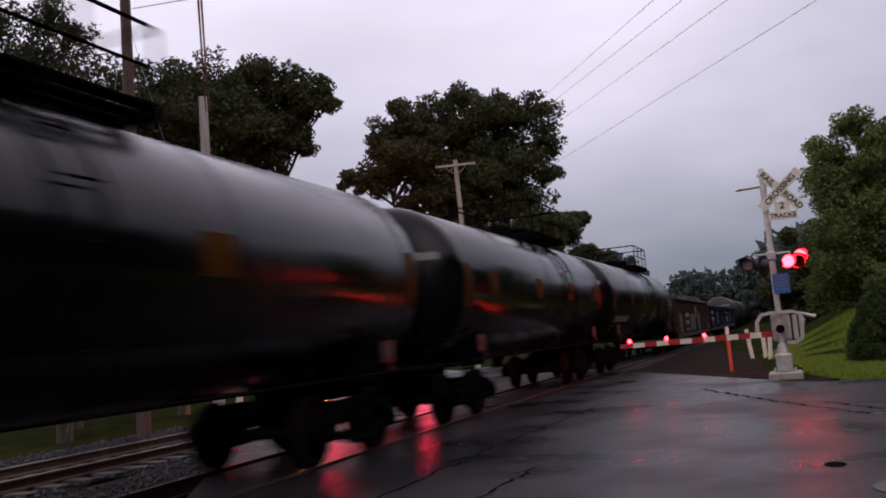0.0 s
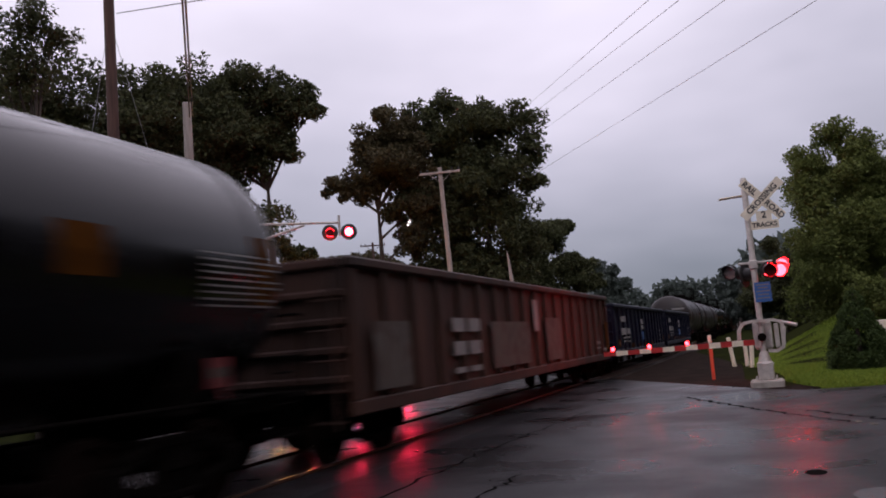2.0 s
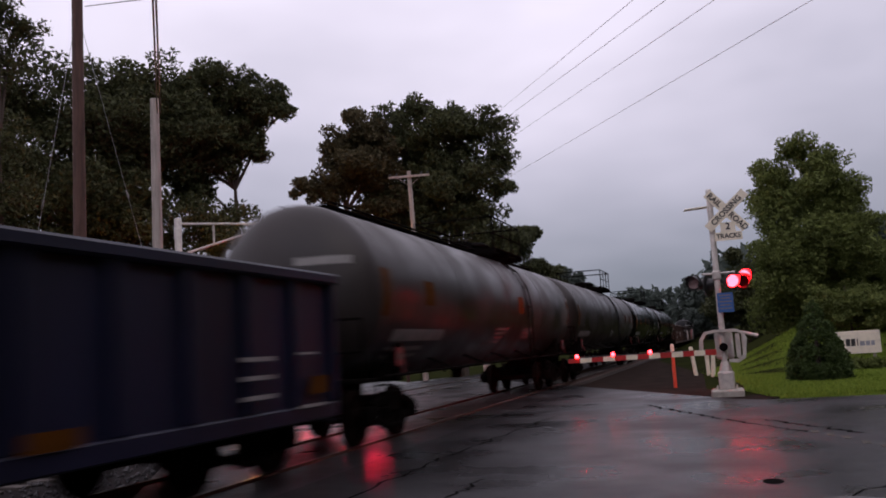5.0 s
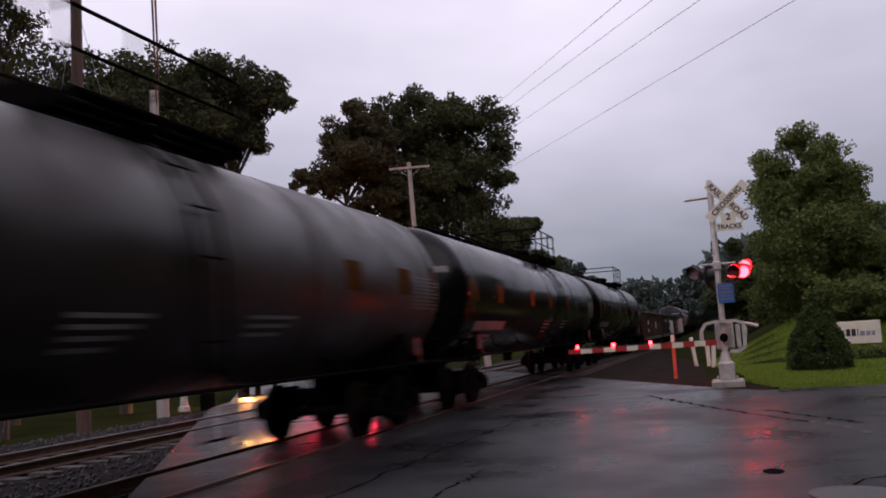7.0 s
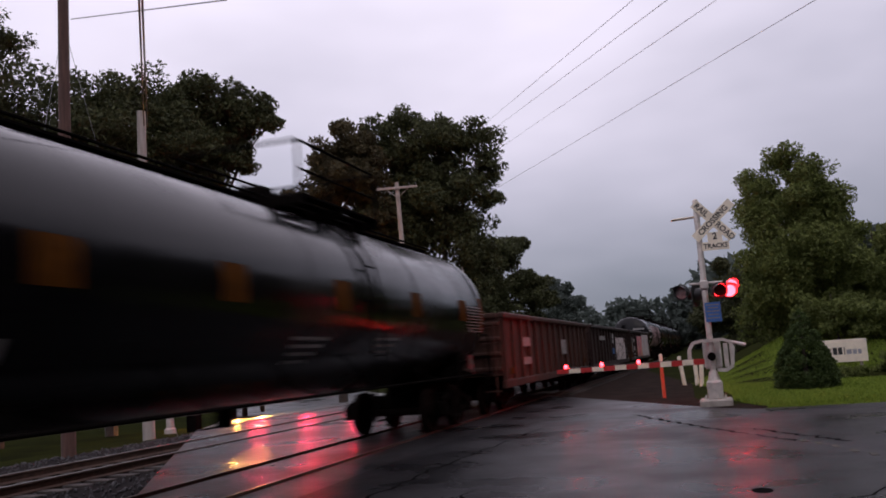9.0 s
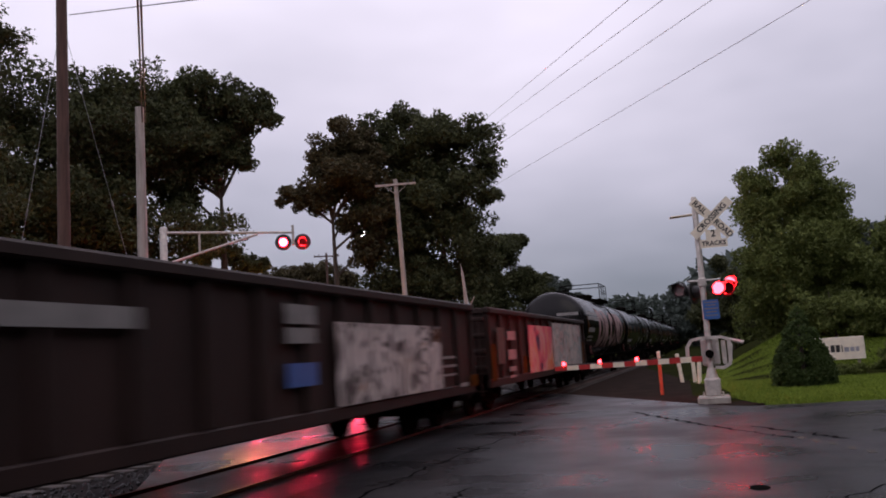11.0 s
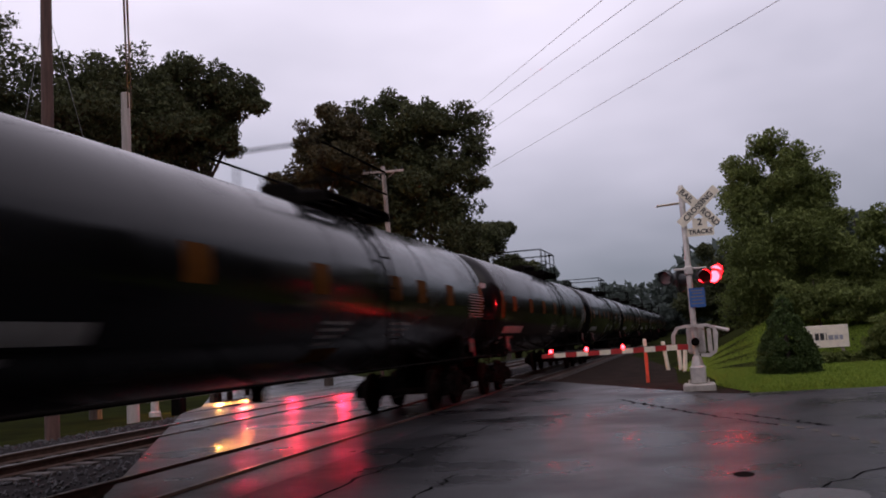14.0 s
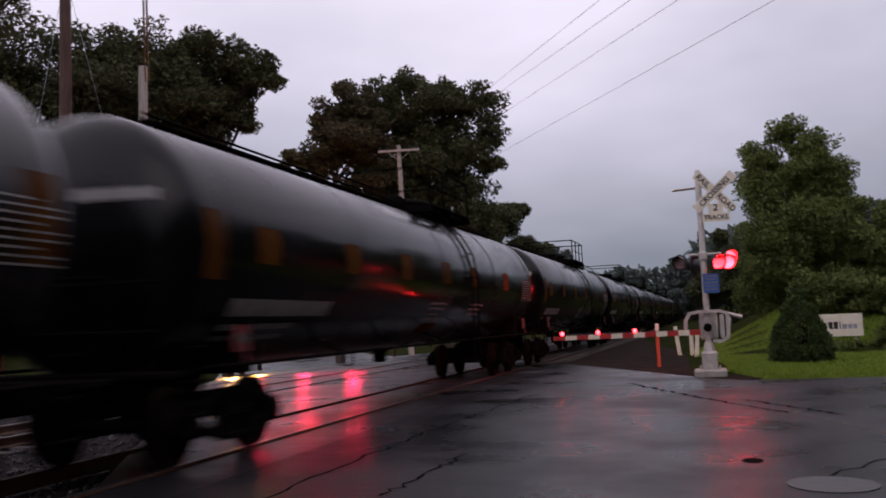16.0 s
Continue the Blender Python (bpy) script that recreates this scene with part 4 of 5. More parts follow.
    signal_head(sig, Matrix.Translation((-0.53, -0.05, 2.68)), -14, False, lens=M_SKYLENS, size=0.19)
    signal_head(sig, Matrix.Translation((-0.22, 0.3, 2.62)), -112, True, lens=M_REDTRAIN)
    bm = box(bmesh.new(), (0.14, -0.12, 2.16), (0.36, 0.006, 0.46))
    ob = part("notice_plate", bm, M_BLUESIGN, sig, "blue notice plate with white lines")
    for k, (w, z) in enumerate(((0.28, 2.33), (0.22, 2.26), (0.3, 2.18), (0.24, 2.1), (0.28, 2.02))):
        part("notice_line", box(bmesh.new(), (0.14, -0.125, z), (w, 0.005, 0.025)), M_WHITE, ob)
    # gate mechanism: pale box, side plates, counterweight frames
    bm = bmesh.new()
    box(bm, (0.02, 0.24, 1.16), (0.42, 0.36, 0.66), 0.05)
    box(bm, (0.02, 0.24, 1.51), (0.46, 0.4, 0.05), 0.02)
    part("gate_mechanism", bm, M_ALU, sig, "dull silver gate motor box")
    for s in (-1, 1):
        y = 0.2 + s * 0.32
        bm = bmesh.new()
        path = [(-0.52, 0.98), (-0.5, 1.3), (-0.4, 1.46), (-0.2, 1.5), (0.3, 1.5), (0.44, 1.44), (0.5, 1.3), (0.44, 0.86), (0.3, 0.78), (0.1, 0.8)]
        tube(bm, [Vector((x, y, z)) for x, z in path], 0.035)
        frame_ = part("counterweight_frame", bm, M_ALU, sig, "pale bent counterweight frame")
        for k, (x, z, w, h) in enumerate(((0.33, 1.14, 0.1, 0.56), (0.46, 1.16, 0.08, 0.5), (0.2, 1.12, 0.06, 0.5))):
            part("counterweight", box(bmesh.new(), (x, y - 0.03 * s, z), (w, 0.1, h), 0.02), M_ALU, frame_)
        part("stub_arm", rod(bmesh.new(), (0.4, y, 1.46), (0.78, y, 1.34), 0.03, 0.045, 8), M_ALU, frame_)
        part("pivot", rod(bmesh.new(), (0.0, y - 0.05, 1.12), (0.0, y + 0.05, 1.12), 0.1, 0.1, 14), M_UNDER, frame_)
    return sig


build_signal()


def build_gate_arm():
    base, tip = Vector((-0.3, 21.3, 1.02)), Vector((-3.5, 19.75, 1.02))
    d = (tip - base)
    arm = thing("crossing_gate", "lowered red and white striped gate arm", "crossing gate", at=Matrix.Translation(base) @ d.to_track_quat("X", "Z").to_matrix().to_4x4())
    n = 13
    step = d.length / n
    for k in range(n):
        h = 0.13 - 0.035 * k / n
        bm = box(bmesh.new(), (step * (k + 0.5), 0, 0), (step, 0.05, h))
        part("stripe", bm, M_RED if k % 2 == 0 else M_SIGN, arm, "red stripe" if k % 2 == 0 else "white stripe")
    for f in (0.45, 0.7, 0.94):
        bm = lathe(bmesh.new(), [(0.036, 0.06), (0.042, 0.09), (0.038, 0.13), (0.01, 0.145)], 14, Matrix.Translation((d.length * f, 0, 0)))
        part("arm_lamp", bm, M_REDSMALL, arm, "lit red arm lamp", smooth=True)
    bm = bmesh.new()
    rod(bm, (0.1, 0, 0.06), (d.length * 0.94, 0, 0.075), 0.01, 0.01, 6)
    part("lamp_cable", bm, M_WIRE, arm)


build_gate_arm()


def build_far_gate():
    base, tip = Vector((-17.6, 27.0, 0.72)), Vector((-12.6, 30.0, 0.95))
    d = tip - base
    arm = thing("crossing_gate", "lowered striped gate arm beyond the tracks", "crossing gate", at=Matrix.Translation(base) @ d.to_track_quat("X", "Z").to_matrix().to_4x4())
    n = 15
    step = d.length / n
    for k in range(n):
        part("stripe", box(bmesh.new(), (step * (k + 0.5), 0, 0), (step, 0.05, 0.12 - 0.03 * k / n)), M_RED if k % 2 == 0 else M_SIGN, arm, "red stripe" if k % 2 == 0 else "white stripe")
    for f in (0.35, 0.65, 0.96):
        bm = lathe(bmesh.new(), [(0.06, 0.06), (0.07, 0.12), (0.06, 0.19), (0.01, 0.21)], 14, Matrix.Translation((d.length * f, 0, 0)))
        part("arm_lamp", bm, M_REDSTRONG, arm, "lit red arm lamp", smooth=True)
    p = thing("gate_stand", "dark steel gate stand beyond the tracks", "gate stand", at=pose(-17.75, 26.9, -0.55))
    part("stand", box(bmesh.new(), (0, 0, 0.75), (0.4, 0.4, 1.5), 0.04), M_UNDER, p)


build_far_gate()


def build_posts():
    p = thing("marker_post", "orange plastic marker post with a pale top", "marker post", at=pose(-1.55, 25.8, -0.1))
    part("post", lathe(bmesh.new(), [(0.05, 0), (0.05, 1.0), (0.045, 1.02)], 12), M_PLASTIC_O, p)
    part("band", lathe(bmesh.new(), [(0.05, 1.0), (0.052, 1.02), (0.052, 1.3), (0.03, 1.32)], 12), M_SIGN, p, "pale reflective band")
    for k, (x, y, h) in enumerate(((-1.2, 33.0, 1.25), (-0.75, 32.0, 1.0), (-0.6, 30.5, 1.1))):
        q = thing("white_post", "leaning white plastic post", "post", at=pose(x, y, -0.25, 0, -6 + 5 * k, 0))
        part("post", lathe(bmesh.new(), [(0.07, 0), (0.07, h), (0.05, h + 0.03)], 12), M_SIGN, q)


build_posts()


def cantilever():
    a, b = Vector((-18.28, 26.26, 0)), Vector((-14.37, 28.59, 0))
    can = thing("cantilever_signal", "silver cantilever crossing signal with red lamps", "crossing signal", at=pose(a.x, a.y, -0.4))
    v = b - a
    bm = lathe(bmesh.new(), [(0.2, 0), (0.2, 0.15), (0.13, 0.2), (0.13, 7.05), (0.1, 7.1)], 18)
    part("post", bm, M_ALU, can, smooth=True)
    bm = bmesh.new()
    rod(bm, (0, 0, 6.9), (v.x, v.y, 6.78), 0.045, 0.045, 8)
    rod(bm, (0, 0, 5.75), (v.x * 0.72, v.y * 0.72, 6.75), 0.045, 0.045, 8)
    rod(bm, (v.x * 0.27, v.y * 0.27, 6.15), (v.x * 0.27, v.y * 0.27, 6.85), 0.04, 0.04, 8)
    part("arm", bm, M_ALU, can)
    bm = bmesh.new()
    rod(bm, (v.x, v.y, 7.05), (v.x, v.y, 6.3), 0.05, 0.05, 8)
    part("hanger", bm, M_ALU, can)
    q = v.normalized()
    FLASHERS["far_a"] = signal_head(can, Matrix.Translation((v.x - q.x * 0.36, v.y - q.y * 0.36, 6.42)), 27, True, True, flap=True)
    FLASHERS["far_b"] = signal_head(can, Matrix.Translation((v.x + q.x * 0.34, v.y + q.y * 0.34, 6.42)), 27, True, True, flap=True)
    # a lower pair on the post
    bm = rod(bmesh.new(), (-0.5, -0.28, 2.75), (0.5, 0.28, 2.75), 0.03, 0.03, 8)
    part("lamp_arm", bm, M_ALU, can)
    signal_head(can, Matrix.Translation((-0.42, -0.36, 2.75)), 33, True)
    signal_head(can, Matrix.Translation((0.42, 0.1, 2.75)), 33, False)


cantilever()


# ---- poles and wires ----
def pole(name, x, y, height, r, mat, label, arm=0.0, arm_turn=0.0, drop=0.35, lean=0.0):
    p = thing(name, label, "utility pole", "utility poles", at=pose(x, y, land(x, y) - 0.05, 0, lean, 0))
    bm = bmesh.new()
    rod(bm, (0, 0, 0), (0, 0, height), r, r * 0.72, 14)
    part("pole_shaft", bm, mat, p, smooth=True)
    if arm:
        m = Matrix.Rotation(radians(arm_turn), 4, "Z")
        bm = box(bmesh.new(), (0, -r, height - drop), (arm, 0.1, 0.13), 0.015, m)
        part("crossarm", bm, mat, p)
        for k in (-0.46, -0.3, 0.3, 0.46):
            bm = lathe(bmesh.new(), [(0.02, 0.06), (0.05, 0.1), (0.06, 0.18), (0.02, 0.22)], 10, m @ Matrix.Translation((k * arm, -r, height - drop)))
            part("insulator", bm, M_HOOD, p)
        for s in (-1, 1):
            bm = rod(bmesh.new(), m @ Vector((0, -r, height - drop - 0.6)), m @ Vector((s * arm * 0.3, -r, height - drop)), 0.018, 0.018, 6)
            part("brace", bm, mat, p)
    return p


pole("utility_pole", -14.98, 17.45, 14.0, 0.17, M_POLE, "tall brown wooden utility pole")
pole("utility_pole", -17.1, 23.45, 10.6, 0.19, M_POLE_PALE, "pale weathered wooden pole with cables")
pole("utility_pole", -16.6, 47.2, 12.4, 0.17, M_POLE_PALE, "pale wooden utility pole with a crossarm", 2.4, 18, lean=-1.5)
pole("utility_pole", -37.4, 81.8, 14.0, 0.16, M_POLE, "far wooden utility pole with a crossarm", 2.6, 25)


def wire(name, a, b, sag, r, mat, label):
    a, b = Vector(a), Vector(b)
    cu = bpy.data.curves.new(name, "CURVE")
    cu.dimensions, cu.bevel_depth, cu.bevel_resolution, cu.use_fill_caps = "3D", r, 1, True
    sp = cu.splines.new("POLY")
    n = 24
    sp.points.add(n)
    for k in range(n + 1):
        f = k / n
        p = a.lerp(b, f) - Vector((0, 0, sag * 4 * f * (1 - f)))
        sp.points[k].co = (*p, 1)
    o = new(name, cu)
    bpy.context.view_layer.update()
    me = bpy.data.meshes.new_from_object(o.evaluated_get(bpy.context.evaluated_depsgraph_get()))
    bpy.data.objects.remove(o)
    me.materials.clear()
    me.materials.append(mat)
    return tagged(new(name, me), label, "cable", "overhead cables")


wire("cable", (-14.6, 57.8, 17.3), (10.6, -12.5, 2.8), 0.0, 0.008, M_WIRE_PALE, "thin grey overhead cable")
wire("cable", (-14.2, 57.9, 16.8), (11.7, -12.5, 3.0), 0.0, 0.008, M_WIRE_PALE, "thin grey overhead cable")
wire("cable", (-13.8, 58.0, 15.5), (13.7, -12.6, 3.9), 0.0, 0.008, M_WIRE_PALE, "thin grey overhead cable")
wire("cable", (-14.6, 58.0, 12.6), (18.5, -12.8, 5.7), 0.0, 0.008, M_WIRE_PALE, "thin grey overhead cable")
wire("cable", (-16.82, 23.2, 9.6), (-3.2, 4.3, 7.5), 0.0, 0.022, M_WIRE, "black overhead cable beside the pole")
wire("cable", (-16.74, 23.25, 9.6), (-3.2, 4.34, 7.53), 0.0, 0.022, M_WIRE, "black overhead cable beside the pole")
wire("cable", (-14.6, 17.3, 10.6), (-7.0, 11.9, 7.5), 0.0, 0.012, M_WIRE_PALE, "thin pale overhead cable")


# guy lines of the brown pole, with white guards
for end, guard in (((-19.5, 19.5, -0.3), 0.42), ((-15.4, 22.5, -0.3), 0.4)):
    a = Vector((-14.98, 17.45, 10.6))
    wire("guy_line", a, end, 0.0, 0.007, M_WIRE_PALE, "thin steel guy line with a guard")
    p = a.lerp(Vector(end), guard)
    g = rod(bmesh.new(), p, a.lerp(Vector(end), guard + 0.014), 0.03, 0.03, 8)
    solid("guy_guard", g, M_WHITE, "small white guard on a guy line", "guard", "guy guards")


# ---- the street lamp beyond ----
def street_lamp():
    x, y, z = -22.6, 55.6, 10.4
    s = thing("street_lamp", "lit street lamp on a thin arm", "street lamp", at=pose(x + 1.6, y + 0.5, land(x, y) - 0.1))
    part("pole_shaft", rod(bmesh.new(), (0, 0, 0), (0, 0, z + 1.2), 0.12, 0.09, 12), M_POLE, s)
    part("arm", rod(bmesh.new(), (0, 0, z + 0.9), (-1.5, -0.4, z + 1.1), 0.04, 0.04, 8), M_ALU, s)
    part("head", box(bmesh.new(), (-1.6, -0.5, z + 1.12), (0.55, 0.3, 0.14), 0.04), M_ALU, s)
    part("lamp_glass", lathe(bmesh.new(), [(0.02, 0.72), (0.2, 0.8), (0.26, 1.0)], 14, Matrix.Translation((-1.6, -0.5, z))), M_STREET, s, "glowing lamp glass", smooth=True)


street_lamp()


# ---- trees ----
def leaf_mesh(name, clumps, count, size, mat, seed, flat=0.75):
    """Many small leaf sprays gathered in uneven clumps, open in places."""
    rng = np.random.default_rng(seed)
    c = np.array([k[:3] for k in clumps], float)
    r = np.array([k[3] for k in clumps], float)
    pick = rng.choice(len(c), count, p=r ** 2 / (r ** 2).sum())
    d = rng.normal(size=(count, 3))
    d /= np.linalg.norm(d, axis=1, keepdims=True)
    rad = r[pick] * (0.35 + 0.72 * rng.random(count) ** 0.45) * (1 + 0.22 * np.sin(d[:, 0] * 7 + pick) * np.sin(d[:, 2] * 6 + 2 * pick))
    p = c[pick] + d * rad[:, None] * np.array([1, 1, flat])
    u = rng.normal(size=(count, 3))
    u /= np.linalg.norm(u, axis=1, keepdims=True)
    w = np.cross(u, rng.normal(size=(count, 3)))
    w /= np.linalg.norm(w, axis=1, keepdims=True)
    s = (size * (0.5 + rng.random(count)))[:, None]
    quad = np.stack([p - u * s, p - w * s * 0.45 + u * s * 0.15, p + u * s, p + w * s * 0.45 - u * s * 0.1], 1).reshape(-1, 3)
    me = bpy.data.meshes.new(name)
    me.from_pydata(quad.tolist(), [], np.arange(count * 4).reshape(-1, 4).tolist())
    me.materials.append(mat)
    return me


def crown_tree(label, x, y, masses, mat, seed, leaves, size=0.17, category="tree", group="roadside trees"):
    """A broad-leaved tree: tapered trunk, a limb to each mass of the crown, leaf clumps round the limbs' ends."""
    rng = random.Random(seed)
    z0 = land(x, y)
    t = thing("tree" if category == "tree" else "bush", label, category, group, at=pose(x, y, z0 - 0.1))
    high = max(m[2] for m in masses)
    low = min(m[2] - m[3] for m in masses)
    r0 = 0.02 * high
    bm = bmesh.new()
    fork = max(0.25, min(low - z0, 0.35 * high) if low > 1 else 0.2 * high)
    rod(bm, (0, 0, 0), (0.1, 0, fork), r0, r0 * 0.8, 10)
    rod(bm, (0.1, 0, fork), (0.0, 0, high * 0.8), r0 * 0.8, r0 * 0.2, 8)
    clumps = []
    for dx, dy, z, r in masses:
        z += 0.02 * (z - z0) if group == "roadside trees" else 0.0
        c = Vector((dx, dy, z - z0))
        start = Vector((0.0, 0, min(high * 0.75, max(fork * 0.9, (z - z0) - 0.6 * math.hypot(dx, dy) - 0.3))))
        mid_ = start.lerp(c, 0.55) + Vector((rng.uniform(-0.2, 0.2), 0, 0.02 * high))
        if r > 0.6:
            rod(bm, start, mid_, r0 * 0.3, r0 * 0.18, 6)
            rod(bm, mid_, c, r0 * 0.18, r0 * 0.06, 5)
        for k in range(34):
            d = Vector((rng.gauss(0, 1), rng.gauss(0, 1), rng.gauss(0, 1))).normalized()
            tip = c + Vector((d.x, d.y * 1.5, d.z)) * r * rng.uniform(0.2, 0.9)
            rod(bm, c, tip, r0 * 0.07, r0 * 0.02, 4)
            clumps.append((*tip, r * rng.uniform(0.2, 0.46)))
    part("trunk", bm, M_BARK, t, "dark trunk and limbs")
    part("crown", leaf_mesh("crown", clumps, int(leaves * 1.7), size * 0.66, mat, seed), None, t)
    return t


crown_tree("tall thin-topped tree with sparse leaves", -24.1, 24.0, [(-0.1, -0.1, 14.3, 1.2), (0.5, 0.5, 13.9, 0.8), (-0.5, -0.5, 12.9, 1.1), (0.0, 0.0, 12.4, 0.9), (-1.4, -1.2, 14.0, 1.2), (-0.6, -0.5, 10.4, 1.6), (-0.4, -0.4, 8.0, 2.0), (0.0, 0.0, 5.6, 2.2), (-1.6, -1.4, 11.0, 1.6), (-1.8, -1.6, 7.0, 2.0)], M_LEAF, 2, 18000, 0.13)
crown_tree("dark broad-leaved tree behind the pole", -29.4, 30.0, [(-0.9, -0.9, 10.5, 3.3), (0.6, 0.6, 13.4, 2.3), (0.5, 0.5, 10.0, 2.9), (-0.8, -0.7, 13.8, 1.9), (-0.6, -0.6, 7.2, 2.7), (1.2, 1.2, 7.4, 2.5), (-2.6, -2.6, 12.0, 3.0), (0.8, 0.6, 4.4, 2.4), (3.2, 2.6, 9.0, 2.8), (3.0, 2.4, 12.4, 2.2)], M_LEAF, 3, 42000)
crown_tree("dark broad-leaved tree behind the tracks", -27.2, 34.5, [(-0.9, -0.7, 14.4, 2.3), (1.0, 0.8, 14.9, 2.2), (1.6, 1.2, 11.3, 2.4), (-0.8, -0.6, 10.7, 2.7), (0.2, 0.2, 8.2, 2.3), (-1.1, -0.9, 7.7, 2.0), (0.4, 0.3, 5.0, 2.2), (3.4, 2.4, 8.0, 2.4), (0.0, 0.0, 12.8, 2.4), (2.6, 2.0, 13.4, 2.0)], M_LEAF, 5, 40000)
crown_tree("dark tree with an overhanging crown", -23.8, 39.3, [(-1.5, -0.9, 15.4, 1.8), (-0.3, -0.2, 15.1, 2.0), (1.2, 0.7, 14.9, 1.5), (2.3, 1.3, 14.6, 0.8), (0.4, 0.3, 12.9, 1.4), (-1.1, -0.7, 12.5, 1.8), (-1.9, -1.2, 10.5, 1.2), (1.0, 0.6, 12.3, 0.5), (-2.6, -1.6, 12.5, 1.8), (-2.8, -1.6, 14.6, 1.6)], M_LEAF, 6, 32000)
crown_tree("small tree under the overhanging crown", -24.1, 41.2, [(-0.2, -0.1, 7.7, 0.7), (0.4, 0.3, 7.0, 0.8), (1.2, 0.7, 7.1, 0.4), (-1.5, -0.9, 7.8, 0.8)], M_LEAF, 7, 6000, 0.14)
crown_tree("large round dark tree beside the track", -16.8, 55.5, [(-1.9, -0.5, 17.6, 1.3), (-3.4, -1.1, 16.9, 1.5), (0.3, 0.1, 16.6, 1.8), (2.7, 0.8, 16.0, 1.7), (3.3, 0.9, 14.2, 1.2), (1.2, 0.4, 13.2, 2.8), (-1.7, -0.5, 13.8, 3.0), (-2.0, -0.6, 9.9, 3.0), (1.3, 0.4, 9.7, 2.3), (-2.9, -0.9, 6.9, 2.7), (0.0, 0.0, 6.4, 2.7), (3.1, 0.9, 11.9, 1.1), (-0.2, 0.0, 15.2, 2.4), (-3.6, -1.0, 11.0, 2.4), (-0.3, 0.0, 11.6, 2.8), (2.4, 0.6, 7.4, 2.2), (-1.0, 0.0, 3.4, 2.8), (-2.9, -0.8, 15.2, 1.8)], M_LEAF, 8, 60000, 0.2)
crown_tree("brownish tree with a drooping crown", -22.8, 51.1, [(1.2, 0.6, 15.6, 1.8), (-0.2, 0.0, 14.5, 1.6), (1.8, 0.8, 12.9, 2.4), (-0.6, -0.2, 12.4, 1.6), (-2.1, -1.0, 12.1, 1.0), (-2.9, -1.4, 11.9, 0.4), (1.0, 0.5, 10.3, 0.9), (1.9, 0.8, 8.4, 1.3), (2.6, 1.0, 10.6, 1.6), (0.6, 0.2, 13.4, 1.8), (2.4, 1.0, 14.4, 1.4)], M_LEAF_WARM, 9, 34000, 0.19)
crown_tree("dark tree farther along the track", -16.9, 78.2, [(-1.0, -0.2, 10.5, 2.2), (0.8, 0.2, 8.0, 2.2), (-2.3, -0.5, 7.4, 3.1), (2.2, 0.5, 6.6, 1.5), (0.3, 0.1, 11.4, 1.1), (0.0, 0.0, 4.0, 2.6)], M_LEAF, 10, 26000, 0.24)
crown_tree("brownish trees seen across the road", -41.3, 85.5, [(-1.1, -0.5, 10.8, 2.0), (1.1, 0.6, 10.9, 1.7), (-3.3, -1.6, 10.9, 1.6), (3.3, 1.6, 10.5, 1.6), (0.0, 0.0, 8.0, 3.0)], M_LEAF_WARM, 11, 16000, 0.26)
crown_tree("green tree far along the track", -21.2, 128.2, [(-0.2, 0.0, 10.4, 2.1), (2.4, 0.4, 8.5, 1.5), (-2.2, -0.4, 11.4, 1.7), (0.0, 0.0, 6.5, 3.0)], M_LEAF_HAZE, 12, 12000, 0.32)
crown_tree("green broad-leaved tree on the bank", 3.6, 37.8, [(-0.2, 0.0, 8.7, 0.8), (-1.3, 0.1, 7.8, 0.9), (0.7, -0.1, 8.0, 1.0), (1.3, -0.1, 6.8, 1.1), (-1.0, 0.1, 6.5, 1.5), (0.7, -0.1, 5.6, 1.8), (2.0, -0.2, 5.5, 0.7), (-0.5, 0.1, 4.4, 1.9), (1.2, -0.1, 4.3, 1.4), (-1.6, 0.1, 4.5, 1.0), (-1.3, 0.1, 2.8, 1.7), (0.2, 0.0, 2.9, 1.5), (0.0, 0.0, 7.2, 1.3), (0.0, 0.2, 1.6, 1.6)], M_LEAF_GREEN, 13, 60000, 0.11)
crown_tree("green tree farther up the bank", 7.3, 43.4, [(0.7, -0.1, 5.4, 1.1), (-0.2, 0.0, 3.7, 1.3), (-1.3, 0.2, 3.3, 1.1), (0.8, -0.1, 2.8, 1.4), (2.2, 0.0, 4.2, 1.6)], M_LEAF_GREEN, 14, 24000, 0.13)
crown_tree("green shrub behind the sign board", 4.1, 33.8, [(0.0, 0.0, 2.0, 0.8), (-0.7, 0.1, 2.3, 0.7), (0.7, -0.1, 2.2, 0.8), (1.8, 0.0, 2.0, 0.9)], M_LEAF_GREEN, 15, 14000, 0.09, "bush", "shrubs on the bank")
crown_tree("low leafy shrub beside the sign board", 4.9, 28.8, [(0.3, -0.1, 1.1, 0.5), (0.0, 0.0, 0.5, 0.4), (0.7, -0.1, 0.5, 0.5)], M_LEAF_GREEN, 16, 8000, 0.07, "bush", "shrubs on the bank")
crown_tree("low leafy shrub under the sign board", 3.5, 28.6, [(0.0, 0.0, 0.35, 0.3), (0.5, 0.0, 0.35, 0.3)], M_LEAF_GREEN, 26, 5000, 0.06, "bush", "shrubs on the bank")
crown_tree("dark tree behind the crossing signal", 1.2, 55.0, [(-1.3, 0.0, 3.1, 1.3), (0.3, 0.0, 4.6, 1.4), (0.1, 0.0, 2.5, 1.6), (1.3, 0.0, 1.4, 1.3), (-0.4, 0.0, 6.0, 0.6), (2.5, 0.0, 3.0, 1.8)], M_LEAF, 17, 20000, 0.15)
